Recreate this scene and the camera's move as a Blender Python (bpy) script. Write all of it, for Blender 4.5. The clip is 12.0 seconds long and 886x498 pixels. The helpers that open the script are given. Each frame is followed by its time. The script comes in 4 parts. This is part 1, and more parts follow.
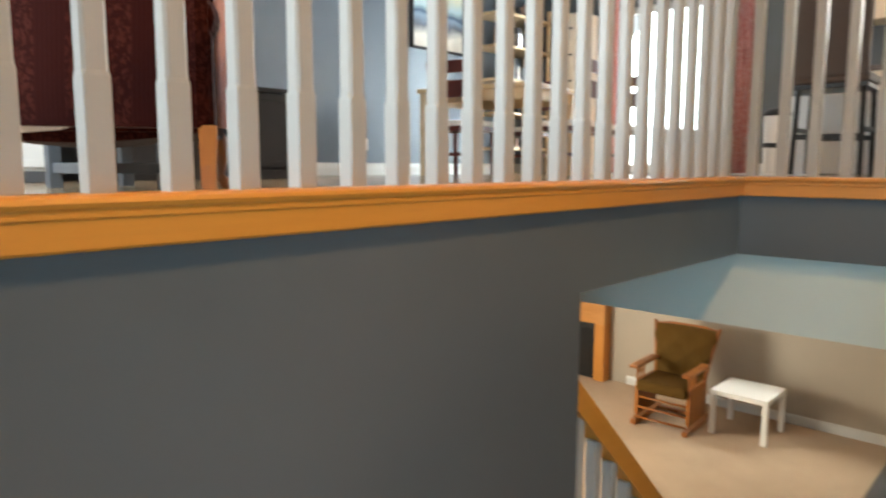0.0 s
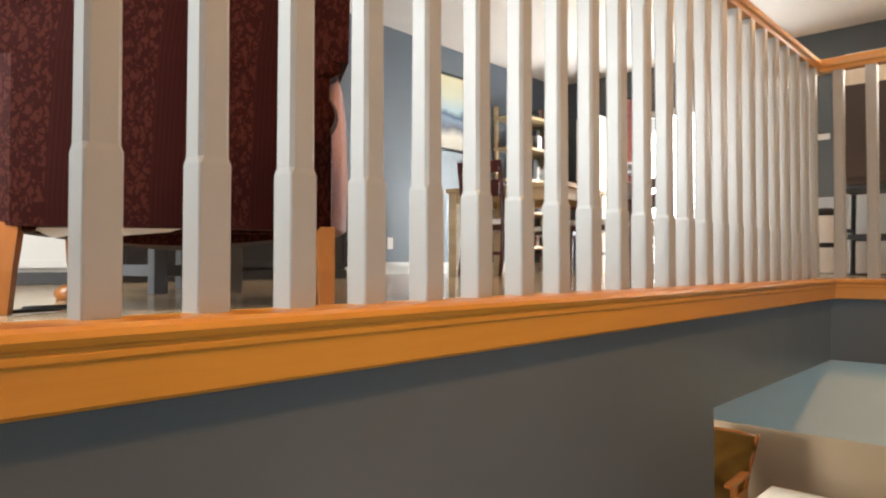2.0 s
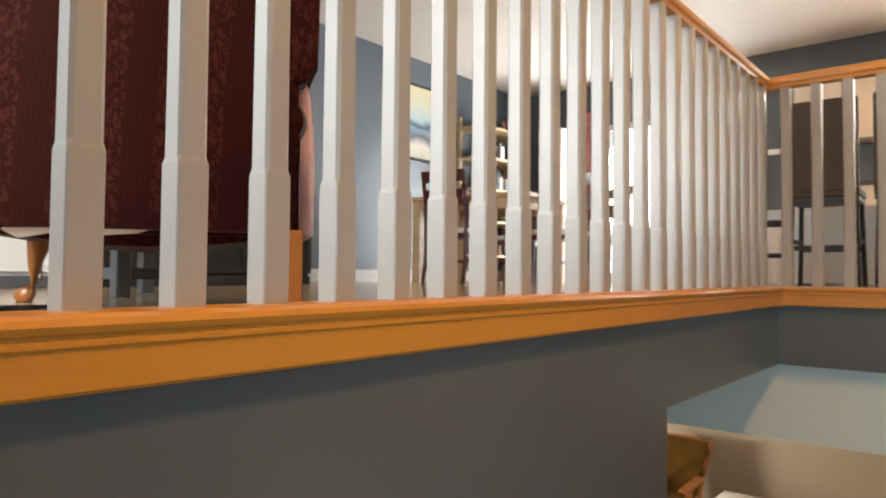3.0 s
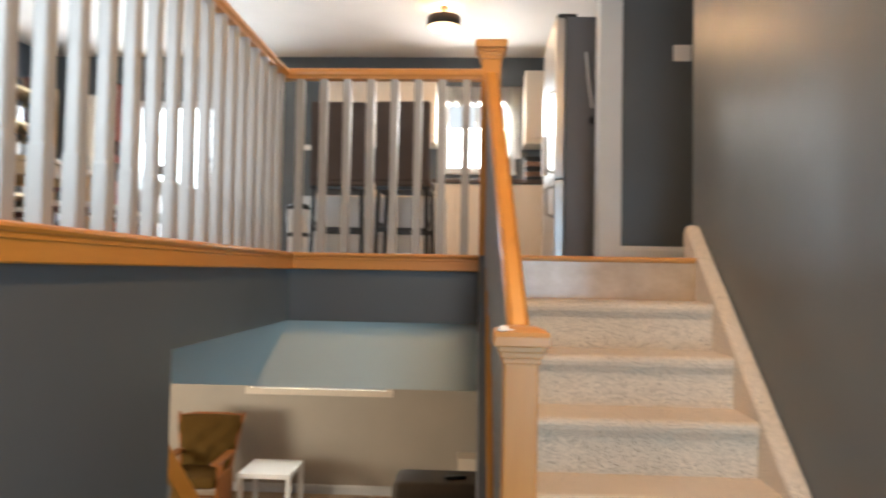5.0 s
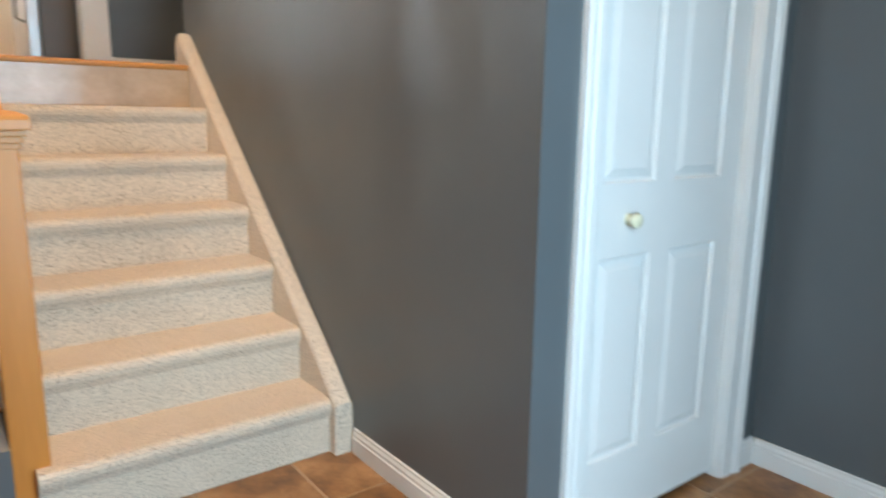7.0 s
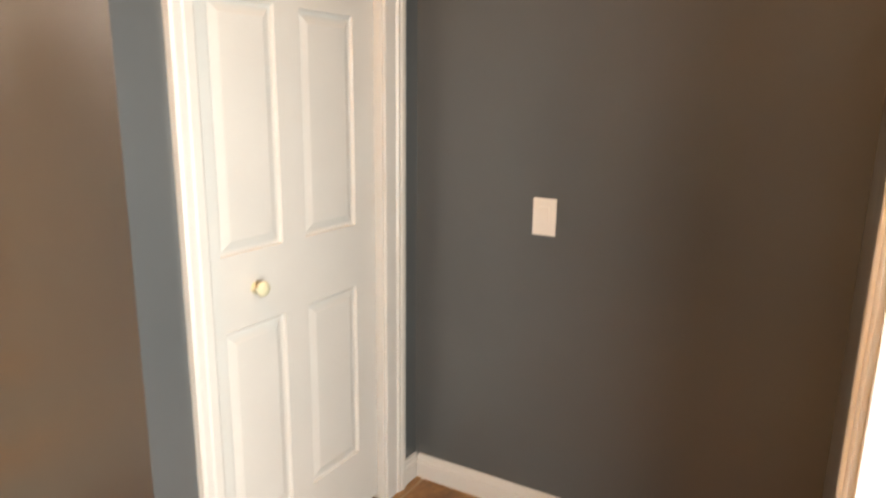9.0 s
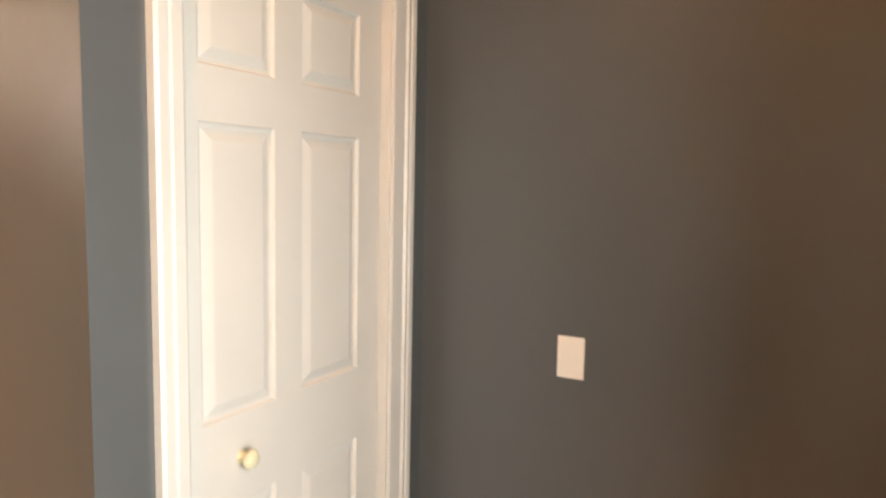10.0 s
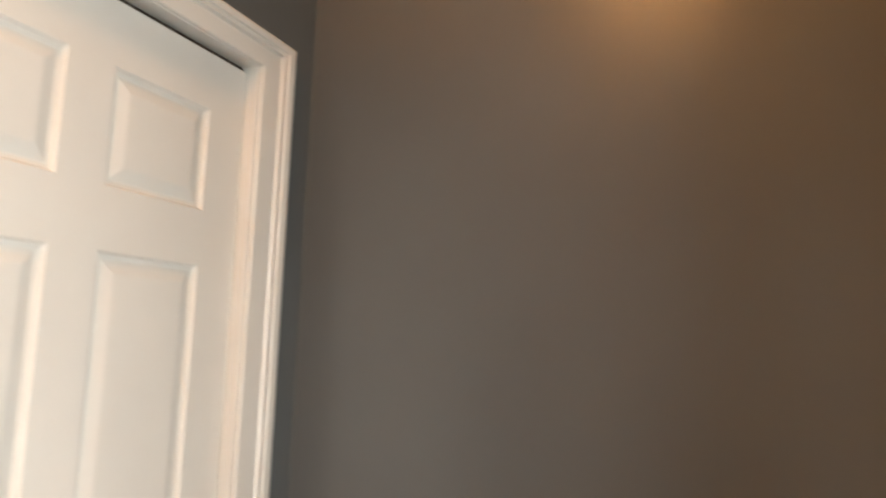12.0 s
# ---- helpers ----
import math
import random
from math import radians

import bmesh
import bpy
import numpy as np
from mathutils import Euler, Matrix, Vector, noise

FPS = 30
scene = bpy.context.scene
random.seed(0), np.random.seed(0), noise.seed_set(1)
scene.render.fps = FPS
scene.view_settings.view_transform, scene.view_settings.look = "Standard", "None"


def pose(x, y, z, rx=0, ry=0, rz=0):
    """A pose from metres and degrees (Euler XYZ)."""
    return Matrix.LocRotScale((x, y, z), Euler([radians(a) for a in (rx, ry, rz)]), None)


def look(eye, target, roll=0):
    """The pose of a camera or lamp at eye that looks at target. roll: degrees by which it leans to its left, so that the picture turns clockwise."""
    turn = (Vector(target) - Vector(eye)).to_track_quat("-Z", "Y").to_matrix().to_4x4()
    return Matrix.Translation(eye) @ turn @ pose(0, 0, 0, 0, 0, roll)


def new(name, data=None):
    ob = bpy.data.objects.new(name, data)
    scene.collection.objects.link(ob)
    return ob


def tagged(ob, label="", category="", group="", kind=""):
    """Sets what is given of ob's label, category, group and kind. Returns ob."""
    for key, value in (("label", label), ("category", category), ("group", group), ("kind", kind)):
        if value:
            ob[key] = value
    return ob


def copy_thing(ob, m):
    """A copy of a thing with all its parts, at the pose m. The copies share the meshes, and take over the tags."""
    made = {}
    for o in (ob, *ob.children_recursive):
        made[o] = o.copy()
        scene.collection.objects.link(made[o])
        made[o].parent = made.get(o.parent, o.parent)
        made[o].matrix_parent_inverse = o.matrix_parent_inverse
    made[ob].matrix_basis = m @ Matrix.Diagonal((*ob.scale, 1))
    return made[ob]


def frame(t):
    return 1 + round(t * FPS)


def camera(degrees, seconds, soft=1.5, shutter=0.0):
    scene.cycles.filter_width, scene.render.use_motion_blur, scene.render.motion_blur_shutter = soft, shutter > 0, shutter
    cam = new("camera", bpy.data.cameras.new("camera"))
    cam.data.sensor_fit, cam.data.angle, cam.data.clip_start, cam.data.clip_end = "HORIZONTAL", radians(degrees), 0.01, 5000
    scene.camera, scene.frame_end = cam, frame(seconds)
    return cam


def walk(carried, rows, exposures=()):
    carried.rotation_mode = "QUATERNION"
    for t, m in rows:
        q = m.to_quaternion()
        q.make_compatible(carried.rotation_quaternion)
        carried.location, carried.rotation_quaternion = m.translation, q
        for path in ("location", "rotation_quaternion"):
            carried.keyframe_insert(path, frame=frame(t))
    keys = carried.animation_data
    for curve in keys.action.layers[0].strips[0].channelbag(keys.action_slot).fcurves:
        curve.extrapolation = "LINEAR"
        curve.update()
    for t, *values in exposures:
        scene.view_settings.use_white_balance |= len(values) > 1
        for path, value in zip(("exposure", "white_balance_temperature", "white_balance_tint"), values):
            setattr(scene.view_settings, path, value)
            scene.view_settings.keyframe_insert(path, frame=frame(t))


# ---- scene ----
cam = camera(66.6, 12.0, soft=2.0, shutter=0.5)
PATH = [
    (0, (1.009, -1.646, 1.435), (-0.351, -0.2, 1.191), 0.1),
    (0.5, (0.848, -1.599, 1.471), (-0.633, -0.27, 1.269), -0.2),
    (1, (0.728, -1.663, 1.475), (-0.771, -0.348, 1.313), -0.2),
    (1.5, (0.657, -1.768, 1.456), (-0.771, -0.37, 1.378), 0.2),
    (2, (0.674, -1.771, 1.451), (-0.68, -0.3, 1.494), 0.1),
    (2.5, (0.712, -1.783, 1.434), (-0.616, -0.289, 1.505), 0.1),
    (2.7, (0.698, -1.787, 1.437), (-0.619, -0.284, 1.509), 0.3),
    (4.3, (0.697, -1.941, 1.406), (0.078, -0.04, 1.471), 0.9),
    (4.5, (0.751, -1.927, 1.38), (0.284, 0.016, 1.449), 1.0),
    (5, (0.863, -1.909, 1.315), (0.771, 0.088, 1.383), 1.0),
    (5.5, (0.841, -1.969, 1.274), (1.123, 0.011, 1.301), 1.1),
    (6, (0.814, -2.049, 1.211), (1.45, -0.157, 1.094), 0.8),
    (6.5, (0.837, -2.103, 1.196), (1.765, -0.356, 0.904), 0.5),
    (7, (0.854, -2.134, 1.164), (2.042, -0.571, 0.786), 0.8),
    (7.5, (0.863, -2.177, 1.129), (2.262, -0.822, 0.673), 0.9),
    (7.7, (0.864, -2.196, 1.133), (2.343, -0.942, 0.643), 1.1),
    (9.3, (1.159, -2.297, 1.465), (2.873, -1.349, 1.062), 1.2),
    (9.5, (1.182, -2.242, 1.488), (2.918, -1.309, 1.146), 1.3),
    (10, (1.273, -2.061, 1.512), (3.028, -1.122, 1.314), 1.2),
    (10.5, (1.35, -1.904, 1.571), (3.117, -0.971, 1.5), 1.1),
    (11, (1.463, -1.898, 1.646), (3.223, -0.951, 1.719), 1.6),
    (11.5, (1.612, -1.961, 1.616), (3.36, -1.017, 1.848), 1.6),
    (12, (1.719, -1.962, 1.497), (3.548, -1.196, 1.757), 1.8),
]
EXPOSURES = [
    (0.0, 0.11, 6200, 2), (1.0, 0.03, 6600, 5), (2.7, -0.14, 6900, 9), (4.4, -0.24, 6700, 9), (5.2, -0.1, 6000, 5), (6.5, 0.14, 5900, 3),
    (7.7, 0.20, 6750, 7), (9.3, 0.32, 10200, 24), (10.5, 0.22, 10200, 24), (11.2, 0.14, 9700, 23), (12.0, 0.32, 9700, 23),
]
walk(cam, [(t, look(eye, target, roll)) for t, eye, target, roll in PATH], EXPOSURES)

# world, materials, helpers, structure
ZF = 1.385          # upper floor
ZG = 1.345          # lounge and dining floor
ZC = 3.81           # upper ceiling
ZL = -1.225         # lower floor
YN = 5.85           # north wall, inner face
XW = -4.25          # west wall, inner face
XR = 1.955          # stair wall
YD = -1.045         # closet wall
XS = 3.05           # entry side wall
YF = -2.36          # front wall, inner face
ZT = 1.395          # top of the floor-edge moulding

# ---------------------------------------------------------------- light
world = bpy.data.worlds.new("world")
scene.world = world
world.use_nodes = True
wn = world.node_tree
sky = wn.nodes.new("ShaderNodeTexSky")
sky.sky_type = 'NISHITA'
sky.sun_disc = False
sky.sun_elevation = radians(40)
sky.sun_rotation = radians(90)
wn.links.new(sky.outputs[0], wn.nodes["Background"].inputs[0])
wn.nodes["Background"].inputs[1].default_value = 0.12

sun_data = bpy.data.lights.new("sun", 'SUN')
sun_data.energy, sun_data.angle, sun_data.color = 1.0, radians(12), (1.0, 0.96, 0.9)
sun = new("sun", sun_data)
sun.matrix_world = look((20, 1, 22), (0, 0, 0))


def window_light(name, eye, target, w, h, watts, color):
    d = bpy.data.lights.new(name, 'AREA')
    d.shape, d.size, d.size_y, d.energy, d.color = 'RECTANGLE', w, h, watts, color
    ob = new(name, d)
    ob.matrix_world = look(eye, target)
    return ob


window_light("front_door_daylight", (1.25, -3.15, 1.20), (1.15, 0, 0.85), 3.2, 2.3, 230, (0.62, 0.83, 1.0))
window_light("kitchen_window_daylight", (0.87, 5.93, 2.92), (0.87, 2.5, 1.4), 0.7, 0.85, 85, (1.0, 0.97, 0.92))
window_light("patio_daylight", (-2.58, 5.95, 2.33), (-2.2, 0, 2.1), 1.05, 1.75, 130, (0.84, 0.93, 1.0))
# No south window is known; added to brighten console, chair and balusters.
window_light("lounge_south_fill", (-1.15, -2.56, 2.35), (-2.6, 0, 1.7), 1.2, 1.3, 115, (0.88, 0.94, 1.0))
window_light("basement_window_daylight", (-0.9, 6.35, 0.95), (-0.9, 3.5, -1.2), 1.5, 0.5, 45, (1.0, 0.97, 0.9))
# Added from the left, where the shadows point; no side window is known.
window_light("basement_side_light", (-4.2, 2.2, 0.0), (-1.0, 4.6, -1.0), 1.2, 0.9, 150, (1.0, 0.88, 0.72))

# ---------------------------------------------------------------- materials


def nodes_of(name, rough, metal=0.0, spec=0.5):
    m = bpy.data.materials.new(name)
    m.use_nodes = True
    nt = m.node_tree
    p = nt.nodes["Principled BSDF"]
    p.inputs["Roughness"].default_value = rough
    p.inputs["Metallic"].default_value = metal
    p.inputs["Specular IOR Level"].default_value = spec
    return m, nt, p


def noise_at(nt, coords, scale, detail=4.0, stretch=(1, 1, 1), rough=0.55):
    mp = nt.nodes.new("ShaderNodeMapping")
    mp.inputs["Scale"].default_value = stretch
    nt.links.new(coords, mp.inputs[0])
    n = nt.nodes.new("ShaderNodeTexNoise")
    n.inputs["Scale"].default_value = scale
    n.inputs["Detail"].default_value = detail
    n.inputs["Roughness"].default_value = rough
    nt.links.new(mp.outputs[0], n.inputs["Vector"])
    return n.outputs["Fac"]


def ramp(nt, fac, stops):
    r = nt.nodes.new("ShaderNodeValToRGB")
    el = r.color_ramp.elements
    while len(el) < len(stops):
        el.new(0.5)
    for e, (at, c) in zip(el, stops):
        e.position, e.color = at, (*c, 1)
    nt.links.new(fac, r.inputs[0])
    return r.outputs[0]


def blend(nt, fac, a, b, kind='MIX'):
    x = nt.nodes.new("ShaderNodeMix")
    x.data_type, x.blend_type = 'RGBA', kind
    for sock, v in ((x.inputs[0], fac), (x.inputs[6], a), (x.inputs[7], b)):
        if isinstance(v, (int, float)):
            sock.default_value = v
        elif isinstance(v, tuple):
            sock.default_value = (*v, 1)
        else:
            nt.links.new(v, sock)
    return x.outputs[2]


def bumped(nt, p, height, strength, distance):
    b = nt.nodes.new("ShaderNodeBump")
    b.inputs["Strength"].default_value, b.inputs["Distance"].default_value = strength, distance
    nt.links.new(height, b.inputs["Height"])
    nt.links.new(b.outputs[0], p.inputs["Normal"])


def coords_of(nt, kind="Object"):
    return nt.nodes.new("ShaderNodeTexCoord").outputs[kind]


def tint(c, k):
    return tuple(max(0.0, min(1.0, v * k)) for v in c)


def paint(name, c, rough=0.45, var=0.06, grain=260.0, depth=0.0006, spec=0.5, metal=0.0, patch=1.6):
    """Rolled paint, plastic or metal: a slow patchiness in colour and gloss, and a fine orange-peel relief."""
    m, nt, p = nodes_of(name, rough, metal, spec)
    co = coords_of(nt)
    slow = noise_at(nt, co, patch, 5.0)
    nt.links.new(ramp(nt, slow, [(0.3, tint(c, 1 - var)), (0.7, tint(c, 1 + var))]), p.inputs["Base Color"])
    mr = nt.nodes.new("ShaderNodeMapRange")
    mr.inputs["To Min"].default_value, mr.inputs["To Max"].default_value = max(0.02, rough - 0.05), min(1, rough + 0.07)
    nt.links.new(noise_at(nt, co, patch * 3, 3.0), mr.inputs["Value"])
    nt.links.new(mr.outputs[0], p.inputs["Roughness"])
    if depth:
        bumped(nt, p, noise_at(nt, co, grain, 2.0), 0.25, depth)
    return m


def wood(name, dark, light, along="y", rough=0.38, scale=9.0):
    m, nt, p = nodes_of(name, rough, 0.0, 0.45)
    co = coords_of(nt)
    st = {"x": (0.09, 1, 1), "y": (1, 0.09, 1), "z": (1, 1, 0.09)}[along]
    info = nt.nodes.new("ShaderNodeObjectInfo")
    shift = nt.nodes.new("ShaderNodeVectorMath")
    shift.operation = 'ADD'
    wide = nt.nodes.new("ShaderNodeVectorMath")
    wide.operation = 'SCALE'
    wide.inputs["Scale"].default_value = 7.0
    nt.links.new(info.outputs["Random"], wide.inputs[0])
    nt.links.new(co, shift.inputs[0])
    nt.links.new(wide.outputs[0], shift.inputs[1])
    grain = noise_at(nt, shift.outputs[0], scale, 6.0, st, 0.65)
    fine = noise_at(nt, shift.outputs[0], scale * 9, 3.0, st)
    c1 = ramp(nt, grain, [(0.32, dark), (0.68, light)])
    c2 = ramp(nt, fine, [(0.35, (0.95, 0.95, 0.95)), (0.7, (1.03, 1.03, 1.03))])
    nt.links.new(blend(nt, 0.8, c1, c2, 'MULTIPLY'), p.inputs["Base Color"])
    bumped(nt, p, fine, 0.15, 0.0006)
    return m


def pile(name, c, fleck, rough=0.95, scale=230.0, mixed=0.5, depth=0.003, sheen=0.25):
    """Cut-pile carpet: tufts in two tones, worn in slow patches."""
    m, nt, p = nodes_of(name, rough, 0.0, 0.1)
    co = coords_of(nt)
    tuft = noise_at(nt, co, scale, 3.0, rough=0.8)
    slow = noise_at(nt, co, 3.0, 4.0)
    base = ramp(nt, tuft, [(0.38, fleck), (0.40 + 0.26 * mixed, c), (0.8, tint(c, 1.15))])
    nt.links.new(blend(nt, 0.6, base, ramp(nt, slow, [(0.3, (0.85, 0.85, 0.85)), (0.7, (1.05, 1.05, 1.05))]), 'MULTIPLY'), p.inputs["Base Color"])
    p.inputs["Sheen Weight"].default_value = sheen
    bumped(nt, p, tuft, 0.7, depth)
    return m


def tile_stone(name):
    m, nt, p = nodes_of(name, 0.32, 0.0, 0.5)
    co = coords_of(nt, "Object")
    info = nt.nodes.new("ShaderNodeObjectInfo")
    slow = noise_at(nt, co, 5.0, 8.0, rough=0.65)
    fine = noise_at(nt, co, 60.0, 4.0)
    base = ramp(nt, slow, [(0.34, (0.095, 0.046, 0.017)), (0.50, (0.26, 0.132, 0.047)), (0.68, (0.44, 0.26, 0.115))])
    each = ramp(nt, info.outputs["Random"], [(0.0, (0.82, 0.80, 0.78)), (1.0, (1.12, 1.08, 1.05))])
    c = blend(nt, 1.0, base, each, 'MULTIPLY')
    nt.links.new(blend(nt, 0.35, c, ramp(nt, fine, [(0.3, (0.6, 0.6, 0.6)), (0.7, (1.1, 1.1, 1.1))]), 'MULTIPLY'), p.inputs["Base Color"])
    bumped(nt, p, slow, 0.2, 0.004)
    return m


def damask(name):
    """Striped red damask: bands of leafy figure between bands of fine pinstripe."""
    m, nt, p = nodes_of(name, 0.7, 0.0, 0.06)
    co = coords_of(nt)
    sep = nt.nodes.new("ShaderNodeSeparateXYZ")
    nt.links.new(co, sep.inputs[0])

    def math_node(op, a, b=None):
        n = nt.nodes.new("ShaderNodeMath")
        n.operation = op
        for k, v in enumerate((a, b)):
            if v is None:
                continue
            if isinstance(v, (int, float)):
                n.inputs[k].default_value = v
            else:
                nt.links.new(v, n.inputs[k])
        return n.outputs[0]

    across = math_node('ADD', sep.outputs["X"], sep.outputs["Y"])
    cell = math_node('FRACT', math_node('MULTIPLY', across, 1 / 0.205))
    band = math_node('COMPARE', cell, 0.5)
    nt.nodes[-1].inputs[2].default_value = 0.34
    pins = math_node('GREATER_THAN', math_node('SINE', math_node('MULTIPLY', across, 620.0)), 0.35)
    warp = nt.nodes.new("ShaderNodeTexNoise")
    warp.inputs["Scale"].default_value, warp.inputs["Detail"].default_value = 48.0, 2.0
    nt.links.new(co, warp.inputs["Vector"])
    push = nt.nodes.new("ShaderNodeVectorMath")
    push.operation = 'MULTIPLY_ADD'
    push.inputs[1].default_value = (0.03, 0.03, 0.03)
    nt.links.new(warp.outputs["Color"], push.inputs[0])
    nt.links.new(co, push.inputs[2])
    tall = nt.nodes.new("ShaderNodeMapping")
    tall.inputs["Scale"].default_value, tall.inputs["Rotation"].default_value = (1.0, 1.0, 0.36), (0.55, 0.25, 0.0)
    nt.links.new(push.outputs[0], tall.inputs[0])
    cells = nt.nodes.new("ShaderNodeTexVoronoi")
    cells.feature = 'DISTANCE_TO_EDGE'
    cells.inputs["Scale"].default_value = 60.0
    nt.links.new(tall.outputs[0], cells.inputs["Vector"])
    veins = math_node('GREATER_THAN', noise_at(nt, co, 90.0, 2.0), 0.42)
    leaf = math_node('MULTIPLY', math_node('GREATER_THAN', cells.outputs["Distance"], 0.11), veins)
    figure = math_node('MULTIPLY', leaf, band)
    lines = math_node('MULTIPLY', math_node('MULTIPLY', pins, math_node('SUBTRACT', 1.0, band)), 0.24)
    ground = (0.019, 0.0014, 0.0008)
    c = blend(nt, math_node('ADD', figure, lines), ground, (0.041, 0.0084, 0.0054))
    weave = noise_at(nt, co, 500.0, 2.0)
    nt.links.new(blend(nt, 0.5, c, ramp(nt, weave, [(0.3, (0.65, 0.65, 0.65)), (0.7, (1.1, 1.1, 1.1))]), 'MULTIPLY'), p.inputs["Base Color"])
    p.inputs["Sheen Weight"].default_value = 0.08
    p.inputs["Sheen Roughness"].default_value = 0.4
    bumped(nt, p, weave, 0.3, 0.001)
    return m


def glow(name, c, strength):
    m, nt, p = nodes_of(name, 0.5)
    p.inputs["Base Color"].default_value = (*tint(c, 0.9), 1)
    p.inputs["Emission Color"].default_value = (*c, 1)
    p.inputs["Emission Strength"].default_value = strength
    return m


GREY = paint("grey_wall_paint", (0.096, 0.108, 0.114), 0.32, 0.07, spec=0.6)
BLUE = paint("blue_grey_wall_paint", (0.125, 0.150, 0.185), 0.36, 0.06, spec=0.6)
TEAL = paint("pale_teal_paint", (0.57, 0.66, 0.63), 0.5, 0.04)
TAUPE = paint("taupe_wall_paint", (0.43, 0.375, 0.30), 0.55, 0.05)
CEIL = paint("ceiling_paint", (0.80, 0.73, 0.68), 0.8, 0.03, grain=120.0, depth=0.002)
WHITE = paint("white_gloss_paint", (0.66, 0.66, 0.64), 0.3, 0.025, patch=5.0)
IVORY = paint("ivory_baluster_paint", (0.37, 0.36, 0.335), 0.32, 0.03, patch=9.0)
CREAM = paint("cream_cabinet_paint", (0.78, 0.68, 0.55), 0.4, 0.03)
OAK_Y = wood("honey_oak", (0.535, 0.222, 0.031), (0.60, 0.262, 0.043), "y", 0.34)
OAK_X = wood("honey_oak_cross", (0.50, 0.215, 0.050), (0.60, 0.28, 0.075), "x", 0.34)
OAK_Z = wood("honey_oak_upright", (0.52, 0.205, 0.034), (0.62, 0.27, 0.054), "z", 0.36)
LEGWOOD = wood("orange_maple", (0.20, 0.062, 0.011), (0.29, 0.102, 0.021), "z", 0.3)
PALE = wood("pale_pine", (0.52, 0.36, 0.19), (0.68, 0.50, 0.30), "x", 0.42)
FLOOR = wood("blond_laminate", (0.36, 0.25, 0.145), (0.50, 0.37, 0.24), "y", 0.16, 6.0)
CHERRY = wood("dark_cherry", (0.055, 0.012, 0.008), (0.10, 0.022, 0.014), "z", 0.3)
CARPET = pile("stair_carpet", (0.68, 0.585, 0.46), (0.24, 0.195, 0.15), scale=190.0, mixed=0.36, depth=0.0003)
RUG = pile("basement_carpet", (0.56, 0.40, 0.25), (0.42, 0.29, 0.18), mixed=0.8)
TILE = tile_stone("brown_ceramic_tile")
GROUT = paint("sandy_grout", (0.38, 0.27, 0.175), 0.85, 0.12, grain=300.0, depth=0.002)
DAMASK = damask("red_damask")
BLACKWOOD = paint("black_stained_wood", (0.016, 0.013, 0.012), 0.5, 0.2, spec=0.3)
SLATE = paint("slate_grey_wood", (0.075, 0.078, 0.085), 0.4, 0.15)
LEATHER = paint("dark_brown_leather", (0.050, 0.031, 0.015), 0.58, 0.2, grain=180.0, depth=0.002)
OLIVE = pile("olive_cushion_cloth", (0.115, 0.062, 0.014), (0.055, 0.029, 0.006), scale=240.0, depth=0.002, sheen=0.0)
BROWNWOOD = wood("reddish_oak", (0.23, 0.070, 0.011), (0.34, 0.120, 0.020), "z", 0.35)
TAUPECLOTH = paint("taupe_upholstery", (0.11, 0.085, 0.072), 0.8, 0.1, grain=500.0, depth=0.001, spec=0.2)
STEEL = paint("brushed_steel", (0.50, 0.50, 0.50), 0.33, 0.05, metal=1.0, patch=3.0)
FRIDGE = paint("grey_fridge_side", (0.13, 0.13, 0.135), 0.42, 0.05, grain=900.0)
BLACK = paint("black_plastic", (0.012, 0.012, 0.013), 0.4, 0.1)
BRASS = paint("polished_brass", (0.86, 0.80, 0.64), 0.34, 0.05, metal=1.0)
KNOB = paint("pale_brass_lacquer", (0.70, 0.67, 0.48), 0.25, 0.04)
BRONZE = paint("dark_bronze", (0.06, 0.045, 0.035), 0.4, 0.1, metal=0.6)
PLASTIC = paint("white_plastic", (0.82, 0.80, 0.76), 0.35, 0.01)
# Pale pink carries the daylight on the red chair's side in its colour.
LIT_ROSE = pile("daylit_rose_velour", (0.52, 0.35, 0.38), (0.44, 0.27, 0.30), scale=300.0, depth=0.001)
PINK = pile("pink_patterned_curtain", (0.55, 0.17, 0.15), (0.75, 0.52, 0.47), scale=60.0, depth=0.001)
SHEER = paint("white_curtain_cloth", (0.80, 0.76, 0.72), 0.85, 0.04)
GAUZE = paint("thin_white_curtain_cloth", (0.84, 0.81, 0.77), 0.85, 0.04)
gz = GAUZE.node_tree
through_cloth = gz.nodes.new("ShaderNodeBsdfTranslucent")
through_cloth.inputs["Color"].default_value = (0.86, 0.83, 0.78, 1)
both = gz.nodes.new("ShaderNodeMixShader")
both.inputs[0].default_value = 0.6
gz.links.new(gz.nodes["Principled BSDF"].outputs[0], both.inputs[1])
gz.links.new(through_cloth.outputs[0], both.inputs[2])
gz.links.new(both.outputs[0], gz.nodes["Material Output"].inputs[0])
COUNTER = paint("dark_counter_laminate", (0.07, 0.05, 0.04), 0.3, 0.3, patch=30.0)
BOOKS = paint("book_cloth", (0.22, 0.13, 0.09), 0.7, 0.4, patch=18.0)
LAMPGLASS = glow("lamp_glass", (1.0, 0.72, 0.42), 4.0)
GLASS = bpy.data.materials.new("window_glass")
GLASS.use_nodes = True
gp = GLASS.node_tree.nodes["Principled BSDF"]
gp.inputs["Transmission Weight"].default_value, gp.inputs["Roughness"].default_value, gp.inputs["IOR"].default_value = 1.0, 0.0, 1.02


